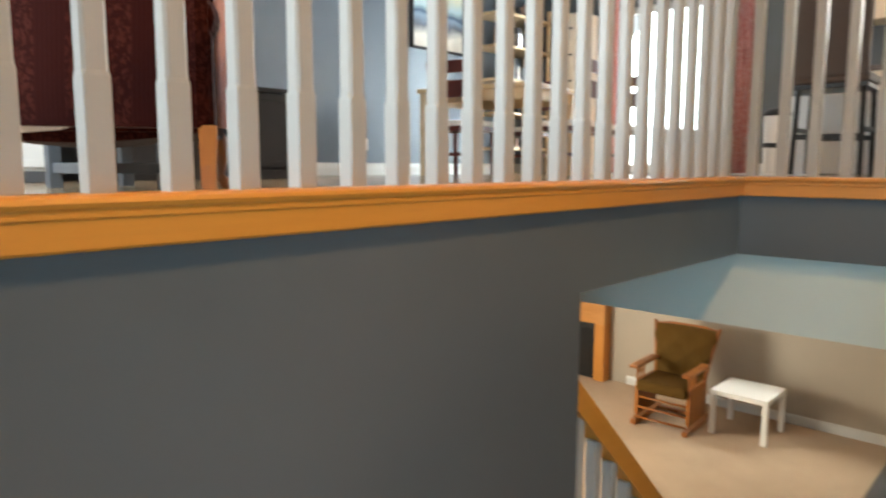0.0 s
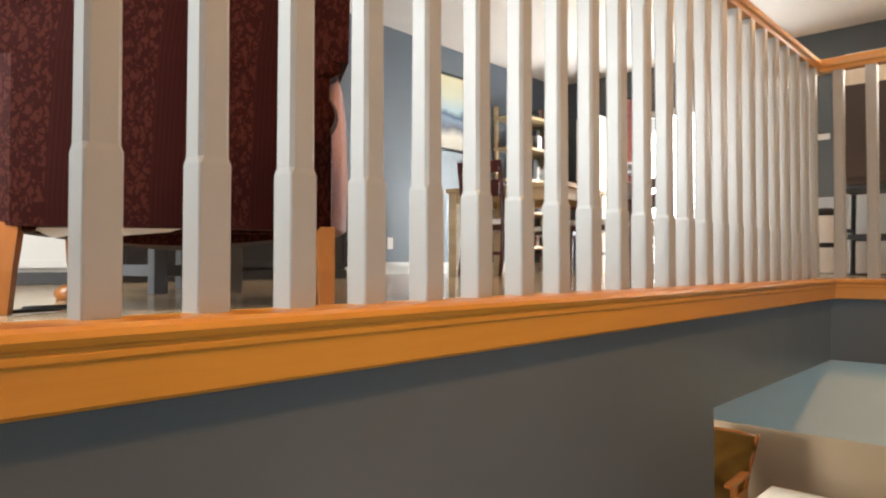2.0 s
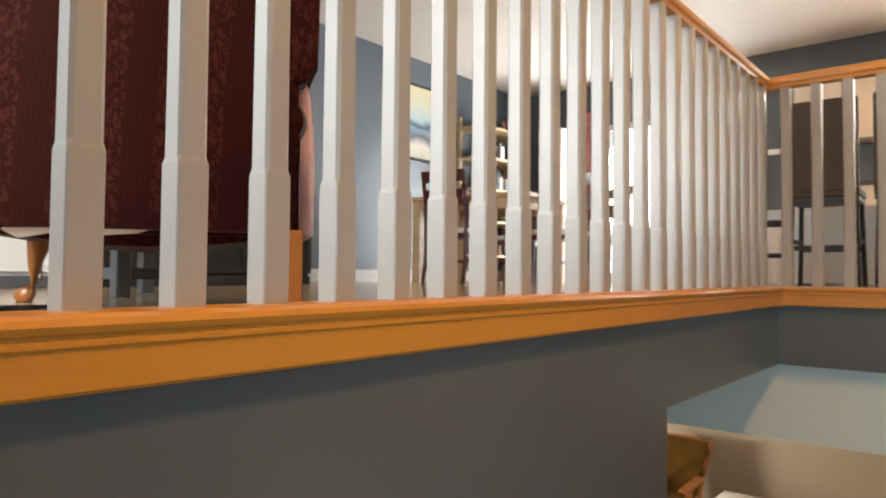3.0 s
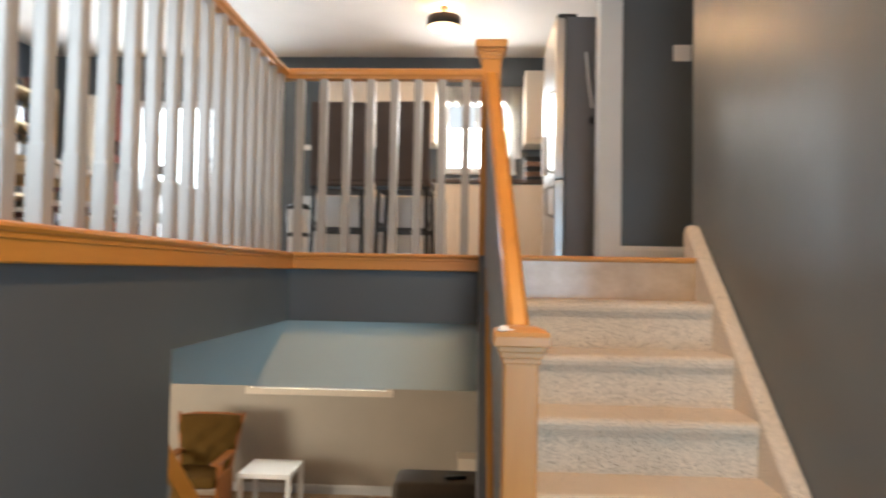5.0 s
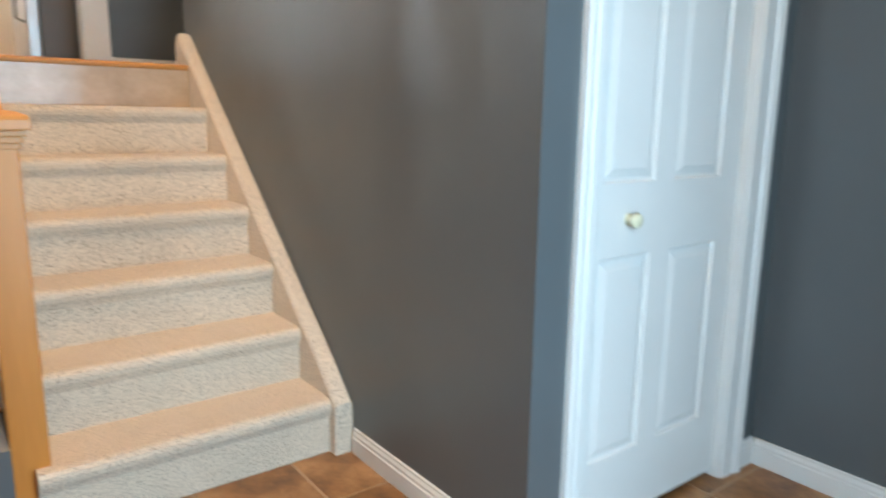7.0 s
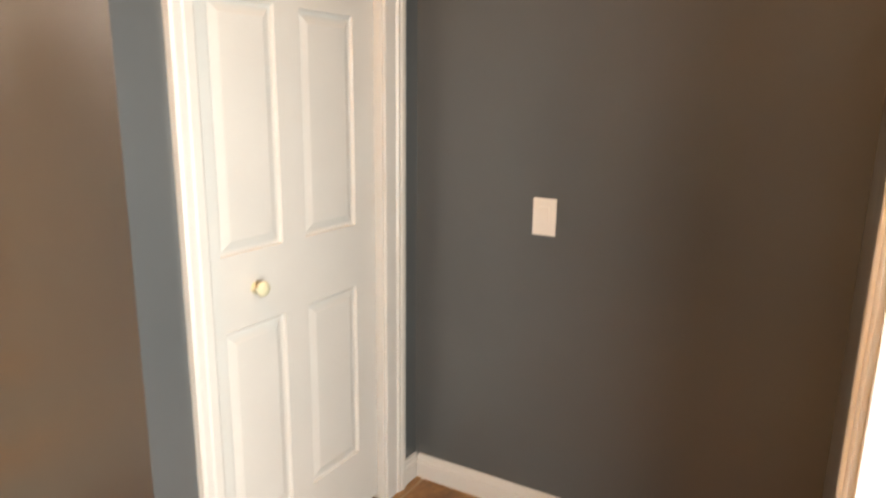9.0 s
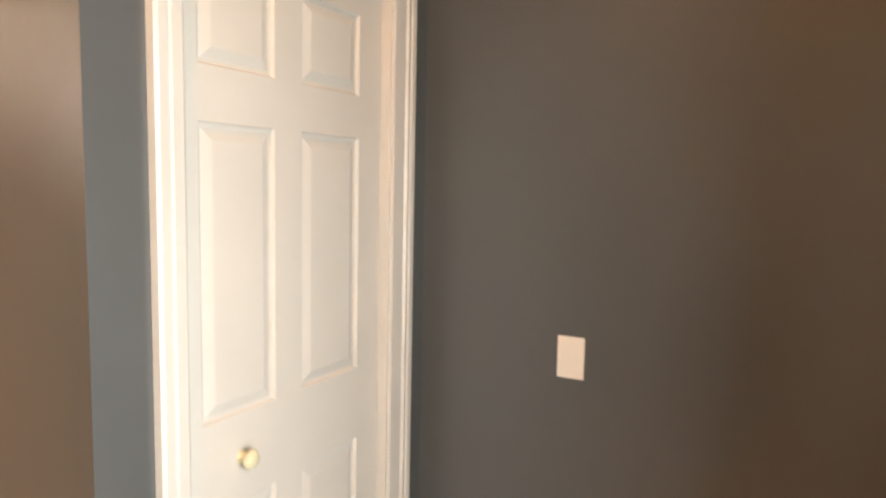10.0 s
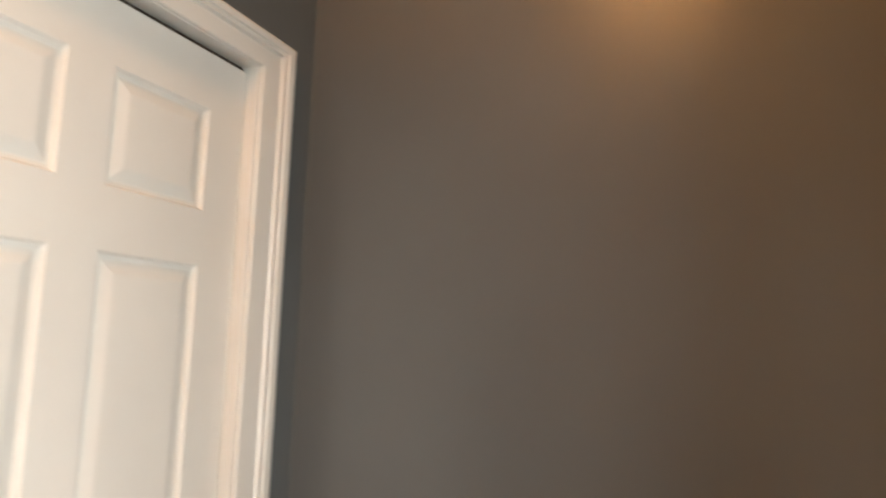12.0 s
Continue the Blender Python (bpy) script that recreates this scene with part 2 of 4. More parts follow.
def outdoors(name, low, high, split, soft):
    """A distant view: hedge and lawn below, white overcast sky above."""
    m, nt, p = nodes_of(name, 1.0, 0.0, 0.0)
    co = coords_of(nt)
    sep = nt.nodes.new("ShaderNodeSeparateXYZ")
    nt.links.new(co, sep.inputs[0])
    mr = nt.nodes.new("ShaderNodeMapRange")
    mr.inputs["From Min"].default_value, mr.inputs["From Max"].default_value = split - soft, split + soft
    nt.links.new(sep.outputs["Z"], mr.inputs["Value"])
    leaf = ramp(nt, noise_at(nt, co, 3.0, 5.0), [(0.35, tint(low, 0.6)), (0.6, low), (0.75, tint(low, 1.6))])
    c = blend(nt, mr.outputs[0], leaf, high)
    p.inputs["Base Color"].default_value = (0, 0, 0, 1)
    nt.links.new(c, p.inputs["Emission Color"])
    p.inputs["Emission Strength"].default_value = 1.0
    return m


YARD = outdoors("garden_and_sky", (0.50, 0.55, 0.47), (1.25, 1.3, 1.35), 2.35, 0.5)
LAWN = outdoors("lawn_light", (0.30, 0.42, 0.20), (0.85, 1.0, 1.0), 0.25, 0.3)

# ---------------------------------------------------------------- mesh helpers


def bm_box(a, b, bevel=0.0, seg=2, bm=None):
    own = bm is None
    t = bmesh.new()
    bmesh.ops.create_cube(t, size=1.0)
    for v in t.verts:
        v.co = [a[i] + (v.co[i] + 0.5) * (b[i] - a[i]) for i in range(3)]
    if bevel:
        bmesh.ops.bevel(t, geom=t.edges[:], offset=bevel, segments=seg, affect='EDGES', profile=0.6)
    if own:
        return t
    return joined(bm, t)


def joined(bm, other):
    me = bpy.data.meshes.new("tmp")
    other.to_mesh(me)
    other.free()
    bm.from_mesh(me)
    bpy.data.meshes.remove(me)
    return bm


def bm_prism(profile, origin, u, v, w, length, bm=None):
    """A closed profile of (u, v) pairs, pushed length metres along w."""
    t = bmesh.new()
    o, u, v, w = Vector(origin), Vector(u), Vector(v), Vector(w)
    rings = [[t.verts.new(o + u * a + v * b + w * d) for a, b in profile] for d in (0, length)]
    n = len(profile)
    for i in range(n):
        t.faces.new((rings[0][i], rings[0][(i + 1) % n], rings[1][(i + 1) % n], rings[1][i]))
    t.faces.new(rings[0][::-1])
    t.faces.new(rings[1])
    bmesh.ops.recalc_face_normals(t, faces=t.faces[:])
    return t if bm is None else joined(bm, t)


def bm_loft(rings, bm=None, closed=True):
    """Skins a list of equal loops of points."""
    t = bmesh.new()
    vs = [[t.verts.new(p) for p in r] for r in rings]
    n = len(rings[0])
    for a, b in zip(vs, vs[1:]):
        for i in range(n):
            t.faces.new((a[i], a[(i + 1) % n], b[(i + 1) % n], b[i]))
    if closed:
        t.faces.new(vs[0][::-1])
        t.faces.new(vs[-1])
    bmesh.ops.recalc_face_normals(t, faces=t.faces[:])
    return t if bm is None else joined(bm, t)


def bm_lathe(profile, at=(0, 0, 0), seg=24, bm=None, axis="z"):
    rings = []
    for r, h in profile:
        ring = []
        for k in range(seg):
            a = 2 * math.pi * k / seg
            p = (r * math.cos(a), r * math.sin(a), h)
            if axis == "y":
                p = (p[0], p[2], p[1])
            if axis == "x":
                p = (p[2], p[0], p[1])
            ring.append(Vector(at) + Vector(p))
        rings.append(ring)
    return bm_loft(rings, bm)


def bm_tube(points, radii, seg=10, bm=None):
    pts = [Vector(p) for p in points]
    if isinstance(radii, (int, float)):
        radii = [radii] * len(pts)
    rings = []
    for i, p in enumerate(pts):
        d = (pts[min(i + 1, len(pts) - 1)] - pts[max(i - 1, 0)]).normalized()
        side = d.cross(Vector((0, 0, 1)) if abs(d.z) < 0.9 else Vector((0, 1, 0))).normalized()
        other = d.cross(side)
        rings.append([p + radii[i] * (math.cos(2 * math.pi * k / seg) * side + math.sin(2 * math.pi * k / seg) * other) for k in range(seg)])
    return bm_loft(rings, bm)


def mesh_of(name, bm, material, smooth=False):
    me = bpy.data.meshes.new(name)
    if smooth:
        for f in bm.faces:
            f.smooth = True
    bm.to_mesh(me)
    bm.free()
    me.materials.append(material)
    return me


def part(name, bm, material, parent=None, label="", smooth=False):
    ob = new(name, mesh_of(name, bm, material, smooth))
    if parent is not None:
        ob.parent = parent
    if label:
        ob["label"] = label
    return ob


def shared(name, mesh, parent, at):
    ob = new(name, mesh)
    ob.parent = parent
    ob.location = at
    return ob


def thing(name, label, category, at=(0, 0, 0), group="", kind=""):
    ob = new(name)
    ob.empty_display_size = 0.1
    ob.location = at
    return tagged(ob, label, category, group, kind)


def setting(name, bm, material, label="", category="wall"):
    return tagged(part(name, bm, material), label, category, kind="structure")


def wall_with_holes(name, axis, face, thick, lo, hi, z0, z1, holes, material, label="", category="wall"):
    """A wall whose inner face lies at axis = face and whose body reaches face + thick; holes: (lo, hi, z0, z1)."""
    us = sorted({lo, hi, *(h[0] for h in holes), *(h[1] for h in holes)})
    zs = sorted({z0, z1, *(h[2] for h in holes), *(h[3] for h in holes)})
    bm = bmesh.new()
    f0, f1 = sorted((face, face + thick))
    for ua, ub in zip(us, us[1:]):
        for za, zb in zip(zs, zs[1:]):
            mu, mz = (ua + ub) / 2, (za + zb) / 2
            if any(h[0] < mu < h[1] and h[2] < mz < h[3] for h in holes):
                continue
            a, b = ((ua, f0, za), (ub, f1, zb)) if axis == "y" else ((f0, ua, za), (f1, ub, zb))
            bm_box(a, b, bm=bm)
    bmesh.ops.remove_doubles(bm, verts=bm.verts[:], dist=1e-5)
    doomed = []
    seen = {}
    for f in bm.faces:
        key = tuple(sorted(v.index for v in f.verts))
        seen.setdefault(key, []).append(f)
    for group in seen.values():
        if len(group) > 1:
            doomed += group
    bmesh.ops.delete(bm, geom=doomed, context='FACES_ONLY')
    bmesh.ops.dissolve_limit(bm, angle_limit=0.01, verts=bm.verts[:], edges=bm.edges[:])
    return setting(name, bm, material, label, category)


# ---------------------------------------------------------------- shell
WALL = "smooth charcoal grey painted wall with a satin sheen"
setting("wall_stairwell_west", bm_box((-0.11, YF, ZL), (0, 0, 1.325)), GREY, WALL)
setting("wall_header_west", bm_box((-0.11, 0, 1.078), (0, 1.2, 1.325)), GREY, WALL)
setting("wall_header_north", bm_box((0, 1.2, 1.078), (0.885, 1.3, 1.325)), GREY, WALL)
setting("beam_lower", bm_box((-1.9, 1.24, 0.765), (0.885, 1.52, 1.076)), TEAL, "pale teal painted bulkhead under the upper floor", "beam")
wall_with_holes("wall_stair_east", "x", XR, 0.1, YD, 1.52, 0, ZC, [], GREY, WALL)
wall_with_holes("wall_closet", "y", YD, 0.1, XR + 0.1, XS, 0, ZC, [(2.138, 2.860, 0.0, 2.079)], GREY, WALL)
wall_with_holes("wall_entry_east", "x", XS, 0.12, YF - 0.15, 1.4, 0, ZC, [], GREY, WALL)
wall_with_holes("wall_front", "y", YF, -0.14, -0.2, XS, ZL, ZC, [(1.09, 2.01, 0.0, 2.06)], GREY, WALL)
# The hole is unseen, cut to let the added south light in.
wall_with_holes("wall_lounge_south", "y", -2.5, -0.12, XW - 0.12, -0.2, ZF - 0.3, ZC, [(-1.75, -0.55, 1.70, 3.0)], BLUE, "blue grey painted lounge wall")
wall_with_holes("wall_west", "x", XW, -0.12, -2.62, YN, ZF - 0.3, ZC, [], BLUE, "blue grey painted lounge wall")
wall_with_holes("wall_north", "y", YN, 0.15, XW - 0.12, 2.3, ZF - 0.3, ZC,
                [(-3.18, -2.0, ZG + 0.03, 3.28), (0.50, 1.25, 2.48, 3.36)], GREY, "charcoal grey painted kitchen and dining wall")
wall_with_holes("wall_kitchen_east", "x", 2.2, 0.12, 2.45, YN, ZF, ZC, [], GREY, WALL)
setting("wall_hall_north", bm_box((1.775, 2.35, ZF), (3.5, 2.45, ZC)), GREY, WALL)
setting("wall_hall_south", bm_box((XR + 0.1, 1.4, ZF), (3.5, 1.52, ZC)), GREY, WALL)
setting("wall_hall_east", bm_box((3.5, 1.4, ZF), (3.6, 2.45, ZC)), GREY, WALL)
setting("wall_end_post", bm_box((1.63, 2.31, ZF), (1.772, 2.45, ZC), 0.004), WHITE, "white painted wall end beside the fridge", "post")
setting("ceiling", bm_box((XW - 0.12, -2.62, ZC), (3.6, YN + 0.15, ZC + 0.12)), CEIL, "flat off-white ceiling", "ceiling")
setting("floor_lounge", bm_box((XW, -2.5, 1.10), (-0.112, YN, ZG)), FLOOR, "glossy blond wood laminate floor", "floor")
setting("floor_kitchen", bm_box((-0.112, 1.302, 1.10), (2.2, YN, ZF)), FLOOR, "glossy blond wood laminate floor", "floor")
setting("floor_hall", bm_box((1.02, 1.245, 1.12), (3.5, 1.302, ZF)), FLOOR, "glossy blond wood laminate floor", "floor")
setting("floor_hall_side", bm_box((2.2, 1.302, 1.12), (3.5, 2.35, ZF)), FLOOR, "glossy blond wood laminate floor", "floor")
setting("baseboard_hall", bm_prism([(0, 0), (0.016, 0), (0.016, 0.085), (0.008, 0.11), (0, 0.112)], (1.775, 2.35, ZF), (0, -1, 0), (0, 0, 1), (1, 0, 0), 1.7), WHITE, "white painted baseboard", "baseboard")

# lower storey
setting("floor_lower", bm_box((-4.2, 0.9, ZL - 0.1), (3.5, 5.85, ZL)), RUG, "beige cut-pile carpet floor", "floor")
wall_with_holes("wall_lower_north", "y", 5.78, 0.2, -4.3, 3.5, ZL, 1.1, [(-1.66, -0.10, -0.05, 0.66)], TAUPE, "taupe painted lower wall")
# The west hole is an unseen opening, made for the added side light.
wall_with_holes("wall_lower_west", "x", -4.2, -0.1, -2.5, 5.98, ZL, 1.1, [(1.5, 2.9, -0.45, 0.45)], TAUPE, "taupe painted lower wall")
setting("wall_lower_east", bm_box((3.5, 1.3, ZL), (3.6, 5.98, 1.1)), TAUPE, "taupe painted lower wall")
setting("wall_lower_south", bm_box((-4.2, -2.5, ZL), (-0.112, -2.38, 1.1)), TAUPE, "taupe painted lower wall")
setting("floor_lower_west", bm_box((-4.2, -2.5, ZL - 0.1), (-0.112, 0.9, ZL)), RUG, "beige cut-pile carpet floor", "floor")
setting("ceiling_lower", bm_box((-4.2, 1.53, 1.0), (3.5, 5.78, 1.09)), CEIL, "flat off-white lower ceiling", "ceiling")
setting("baseboard_lower", bm_prism([(0, 0), (0.016, 0), (0.016, 0.075), (0.008, 0.10), (0, 0.102)], (-2.86, 5.78, ZL), (0, -1, 0), (0, 0, 1), (1, 0, 0), 5.6), WHITE, "white painted baseboard", "baseboard")

# outdoors behind the openings
setting("backdrop_garden", bm_box((-9, 12, -2), (9, 12.1, 9)), YARD, "bright overcast garden beyond the windows", "backdrop")
setting("backdrop_lawn", bm_box((-4.1, 6.9, -1.2), (3.4, 7.0, 1.05)), LAWN, "sunlit lawn beyond the basement window", "backdrop")
setting("ground", bm_box((-60, -80, -0.9), (60, -2.9, -0.25)), paint("grass_verge", (0.05, 0.075, 0.03), 0.9, 0.3, grain=40.0, depth=0.01), "grass outside the front door", "ground")

# ---------------------------------------------------------------- floor-edge moulding
def nosing_profile(top, bottom):
    return [(-0.06, top), (0.022, top), (0.030, top - 0.004), (0.033, top - 0.011), (0.030, top - 0.018), (0.0255, top - 0.0205),
            (0.0255, top - 0.0235), (0.0275, top - 0.0255), (0.0275, top - 0.031), (0.0245, top - 0.0335), (0.0245, bottom + 0.004), (0.021, bottom), (-0.06, bottom)]


setting("trim_west", bm_prism(nosing_profile(ZT, 1.317), (0, YF, 0), (1, 0, 0), (0, 0, 1), (0, 1, 0), 1.2 - YF), OAK_Y, "honey oak moulded nosing along the upper floor edge", "trim")
setting("trim_north", bm_prism(nosing_profile(ZT, 1.318), (0.022, 1.2, 0), (0, -1, 0), (0, 0, 1), (1, 0, 0), 0.862), OAK_X, "honey oak moulded nosing along the upper floor edge", "trim")

# ---------------------------------------------------------------- upper railing


def baluster_mesh(height, low, high, name="baluster", side=0.0198, waist=0.0187):
    """Square foot and head, stop-chamfered octagonal middle."""
    def loop(s, c, z):
        return [Vector(p) for p in ((s, -s + c, z), (s, s - c, z), (s - c, s, z), (-s + c, s, z), (-s, s - c, z), (-s, -s + c, z), (-s + c, -s, z), (s - c, -s, z))]
    rings = [loop(side, 0.002, 0), loop(side, 0.002, low), loop(waist, 0.0050, low + 0.008), loop(waist * 0.98, 0.0055, (low + high) / 2),
             loop(waist, 0.0050, high - 0.008), loop(side * 0.95, 0.002, high + 0.008), loop(side * 0.95, 0.002, height)]
    return mesh_of(name, bm_loft(rings), IVORY)


def rail_profile(w=0.03, h=0.052):
    return [(-w * 0.72, 0), (w * 0.72, 0), (w * 0.8, 0.012), (w, 0.02), (w * 1.02, h * 0.6), (w * 0.86, h * 0.85), (w * 0.5, h), (-w * 0.5, h), (-w * 0.86, h * 0.85), (-w * 1.02, h * 0.6), (-w, 0.02), (-w * 0.8, 0.012)]


ZRAIL = 2.215
railing = thing("railing", "white chamfered balusters under a honey oak handrail", "railing", (0, 0, 0))
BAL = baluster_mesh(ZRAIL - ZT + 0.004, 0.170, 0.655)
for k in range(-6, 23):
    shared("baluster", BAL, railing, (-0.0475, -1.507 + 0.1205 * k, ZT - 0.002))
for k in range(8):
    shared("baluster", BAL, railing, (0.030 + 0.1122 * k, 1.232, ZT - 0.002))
part("handrail", bm_prism(rail_profile(), (-0.0505, YF, ZRAIL), (1, 0, 0), (0, 0, 1), (0, 1, 0), 1.262 - YF), OAK_Y, railing, "honey oak moulded handrail")
part("handrail", bm_prism(rail_profile(), (-0.04, 1.232, ZRAIL), (0, 1, 0), (0, 0, 1), (1, 0, 0), 0.93), OAK_X, railing, "honey oak moulded handrail")


def newel(x, y, z0, ztop, name, label):
    """Square oak post with a moulded cap; z0 is its foot."""
    t = thing(name, label, "newel post", (x, y, z0))
    h = ztop - z0
    part("post", bm_box((-0.046, -0.046, 0), (0.046, 0.046, h - 0.06), 0.004), OAK_Z, t)
    bm = bmesh.new()
    for s, a, b in ((0.052, -0.098, -0.082), (0.057, -0.082, -0.066), (0.063, -0.066, -0.050), (0.075, -0.050, -0.022)):
        bm_box((-s, -s, h + a), (s, s, h + b), 0.003, bm=bm)
    rings = [[Vector((sx * s, sy * s, h + z)) for sx, sy in ((1, -1), (1, 1), (-1, 1), (-1, -1))] for s, z in ((0.074, -0.022), (0.071, -0.013), (0.045, -0.003), (0.030, 0.0))]
    bm_loft(rings, bm)
    part("cap", bm, OAK_X, t, "stepped oak cap")
    return t


NEWEL = "square honey oak newel post with stepped cap"
newel(0.993, -0.055, 0.0, 1.172, "newel_post", NEWEL + " at the stair foot")
newel(0.930, 1.285, ZF, 2.42, "newel_post", NEWEL + " at the stair head")

# ---------------------------------------------------------------- stairs up
RISE, RUN, Y1 = 0.2, 0.232, -0.15
stair = thing("staircase", "seven-riser staircase wrapped in flecked beige carpet", "stairs", (0, 0, 0), kind="structure")


def tread_profile(z, last=False):
    r = RISE
    return [(0.019, -r + 0.0), (0.019, -0.070), (0.012, -0.056), (0.003, -0.042), (0.0, -0.026), (0.003, -0.013), (0.012, -0.004), (0.028, 0.0),
            (RUN + 0.045, 0.0), (RUN + 0.045, -r)]


for i in range(1, 7):
    bm = bm_prism(tread_profile(i), (1.0, Y1 + RUN * (i - 1), RISE * i), (0, 1, 0), (0, 0, 1), (1, 0, 0), 0.885)
    part("tread", bm, CARPET, stair, smooth=False)
part("riser", bm_box((1.0, Y1 + RUN * 6 + 0.014, RISE * 6), (1.885, Y1 + RUN * 6 + 0.06, RISE * 7 - 0.028)), CARPET, stair)
part("landing_nosing", bm_prism([(-0.004, -0.020), (-0.006, -0.010), (0.0, -0.002), (0.010, 0.0), (0.055, 0.0), (0.055, -0.026), (0.002, -0.026)],
     (0.985, Y1 + RUN * 6, RISE * 7), (0, 1, 0), (0, 0, 1), (1, 0, 0), 0.9), OAK_X, stair, "honey oak landing nosing")
# carpet-wrapped skirt along the wall, and its lower end
slope = RISE / RUN


def line_z(y, off):
    return RISE + (y - Y1) * slope + off


bm = bmesh.new()
ys = [-0.175 + k * (1.40 + 0.175) / 12 for k in range(13)]
rings = []
for y in ys:
    zt = line_z(y, 0.022) if y > -0.17 else 0.185
    zb = max(0.0, zt - 0.42)
    rings.append([Vector(p) for p in ((1.884, y, zb), (1.884, y, zt - 0.012), (1.892, y, zt - 0.002), (1.905, y, zt + 0.002), (1.935, y, zt + 0.002), (1.948, y, zt - 0.002), (1.9535, y, zt - 0.012), (1.9535, y, zb))])
zt = rings[-1][3].z
rings.append([Vector((p.x, 1.43, min(p.z, zt - 0.04))) for p in rings[-1]])
bm_loft(rings, bm)
part("skirt", bm, CARPET, stair, "carpet-wrapped stringer")
# knee wall on the open side with its oak cap, balusters and handrail
bm = bmesh.new()
rings = []
for y in (-0.10, 0.0, 1.2):
    z = line_z(y, 0.03)
    rings.append([Vector(p) for p in ((0.888, y, ZL), (0.888, y, z), (1.0, y, z), (1.0, y, ZL))])
bm_loft(rings, bm)
setting("wall_knee", bm, GREY, "charcoal grey knee wall beside the stairs")
srail = thing("stair_railing", "sloping oak stair handrail with white balusters on a knee wall", "railing", (0, 0, 0))
d = Vector((0, 1, slope)).normalized()
up = Vector((0, -slope, 1)).normalized()
length = (1.23 + 0.02) / d.y
part("cap_board", bm_prism([(-0.044, -0.004), (-0.020, -0.004), (-0.020, 0.014), (-0.024, 0.018), (-0.040, 0.018), (-0.044, 0.014)], (0.958, -0.01, line_z(-0.01, 0.032)), (1, 0, 0), up, d, 1.19 / d.y), OAK_Y, srail, "thin oak edge strip")
part("shoe_board", bm_prism([(-0.0195, 0), (0.060, 0), (0.060, 0.012), (0.056, 0.016), (-0.0195, 0.016)], (0.958, -0.01, line_z(-0.01, 0.032)), (1, 0, 0), up, d, 1.19 / d.y), IVORY, srail, "white board under the balusters")
hd = Vector((-0.063, 1.24, 1.12)).normalized()
hside = hd.cross(Vector((0, 0, 1))).normalized()
hup = hside.cross(hd).normalized()
part("handrail", bm_prism(rail_profile(0.032, 0.06), Vector((0.993, -0.02, 1.085)), hside, hup, hd, 1.655), OAK_Y, srail, "honey oak moulded handrail")
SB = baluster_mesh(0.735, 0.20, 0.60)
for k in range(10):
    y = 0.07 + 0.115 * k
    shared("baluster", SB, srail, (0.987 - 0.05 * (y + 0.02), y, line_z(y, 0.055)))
bm = bmesh.new()
bm_box((-0.024, -0.010, 0.0), (0.020, 0.012, 0.004), 0.001, bm=bm)
bm_prism([(-0.010, 0.004), (0.012, 0.004), (0.004, 0.014)], (-0.022, -0.008, 0), (0, 1, 0), (0, 0, 1), (1, 0, 0), 0.022, bm)
tagged(part("paper_tag", bm, PLASTIC), "small white folded paper tag on the newel cap", "tag").location = (0.952, -0.108, 1.1625)
bpy.data.objects["paper_tag"].rotation_euler = (0, 0, 0.4)

# ---------------------------------------------------------------- stairs down and lower rail
down = thing("lower_staircase", "carpeted flight leading down to the basement", "stairs", (0, 0, 0), kind="structure")
for i in range(6):
    z = -RISE * (i + 1)
    part("tread", bm_prism([(0, 0), (0.24, 0), (0.262, -0.015), (0.245, -0.04), (0.225, -0.045), (0.225, -RISE), (0, -RISE)], (0.002, -0.2 + 0.225 * i, z), (0, 1, 0), (0, 0, 1), (1, 0, 0), 0.884), CARPET, down)
lrail = thing("lower_railing", "oak handrail with white balusters down the basement flight", "railing", (0, 0, 0))
ld = Vector((0, 0.56, -0.55)).normalized()
lup = Vector((0, 0.55, 0.56)).normalized()
part("handrail", bm_prism([(-0.03, -0.075), (0.03, -0.075), (0.034, -0.03), (0.034, -0.012), (0.022, 0), (-0.022, 0), (-0.034, -0.012), (-0.034, -0.03)], (-0.055, 0.004, 0.855), (1, 0, 0), lup, ld, 1.75), OAK_Y, lrail, "honey oak handrail")
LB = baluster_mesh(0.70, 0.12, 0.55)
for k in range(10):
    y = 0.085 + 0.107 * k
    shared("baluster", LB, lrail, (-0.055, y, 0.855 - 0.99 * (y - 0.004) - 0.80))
part("stringer", bm_prism([(-0.03, -0.25), (0.03, -0.25), (0.03, 0), (-0.03, 0)], (-0.055, 0.004, 0.855 - 0.80), (1, 0, 0), (0, 0, 1), ld, 1.75), WHITE, lrail, "white painted stringer")

# ---------------------------------------------------------------- entry: floor, baseboards, closet door
sub = setting("floor_entry", bm_box((0, YF - 0.14, -0.16), (XS, -0.2, -0.003)), GROUT, "brown ceramic tiles with sandy grout", "floor")
setting("floor_entry_under_stairs", bm_box((1.0, -0.2, -0.16), (XS, -0.05, -0.003)), GROUT, "brown ceramic tiles with sandy grout", "floor")


def profile_base(h=0.098):
    return [(0, 0), (0.0145, 0), (0.0145, h * 0.66), (0.011, h * 0.70), (0.011, h * 0.80), (0.006, h * 0.9), (0.006, h * 0.97), (0.002, h), (0, h)]


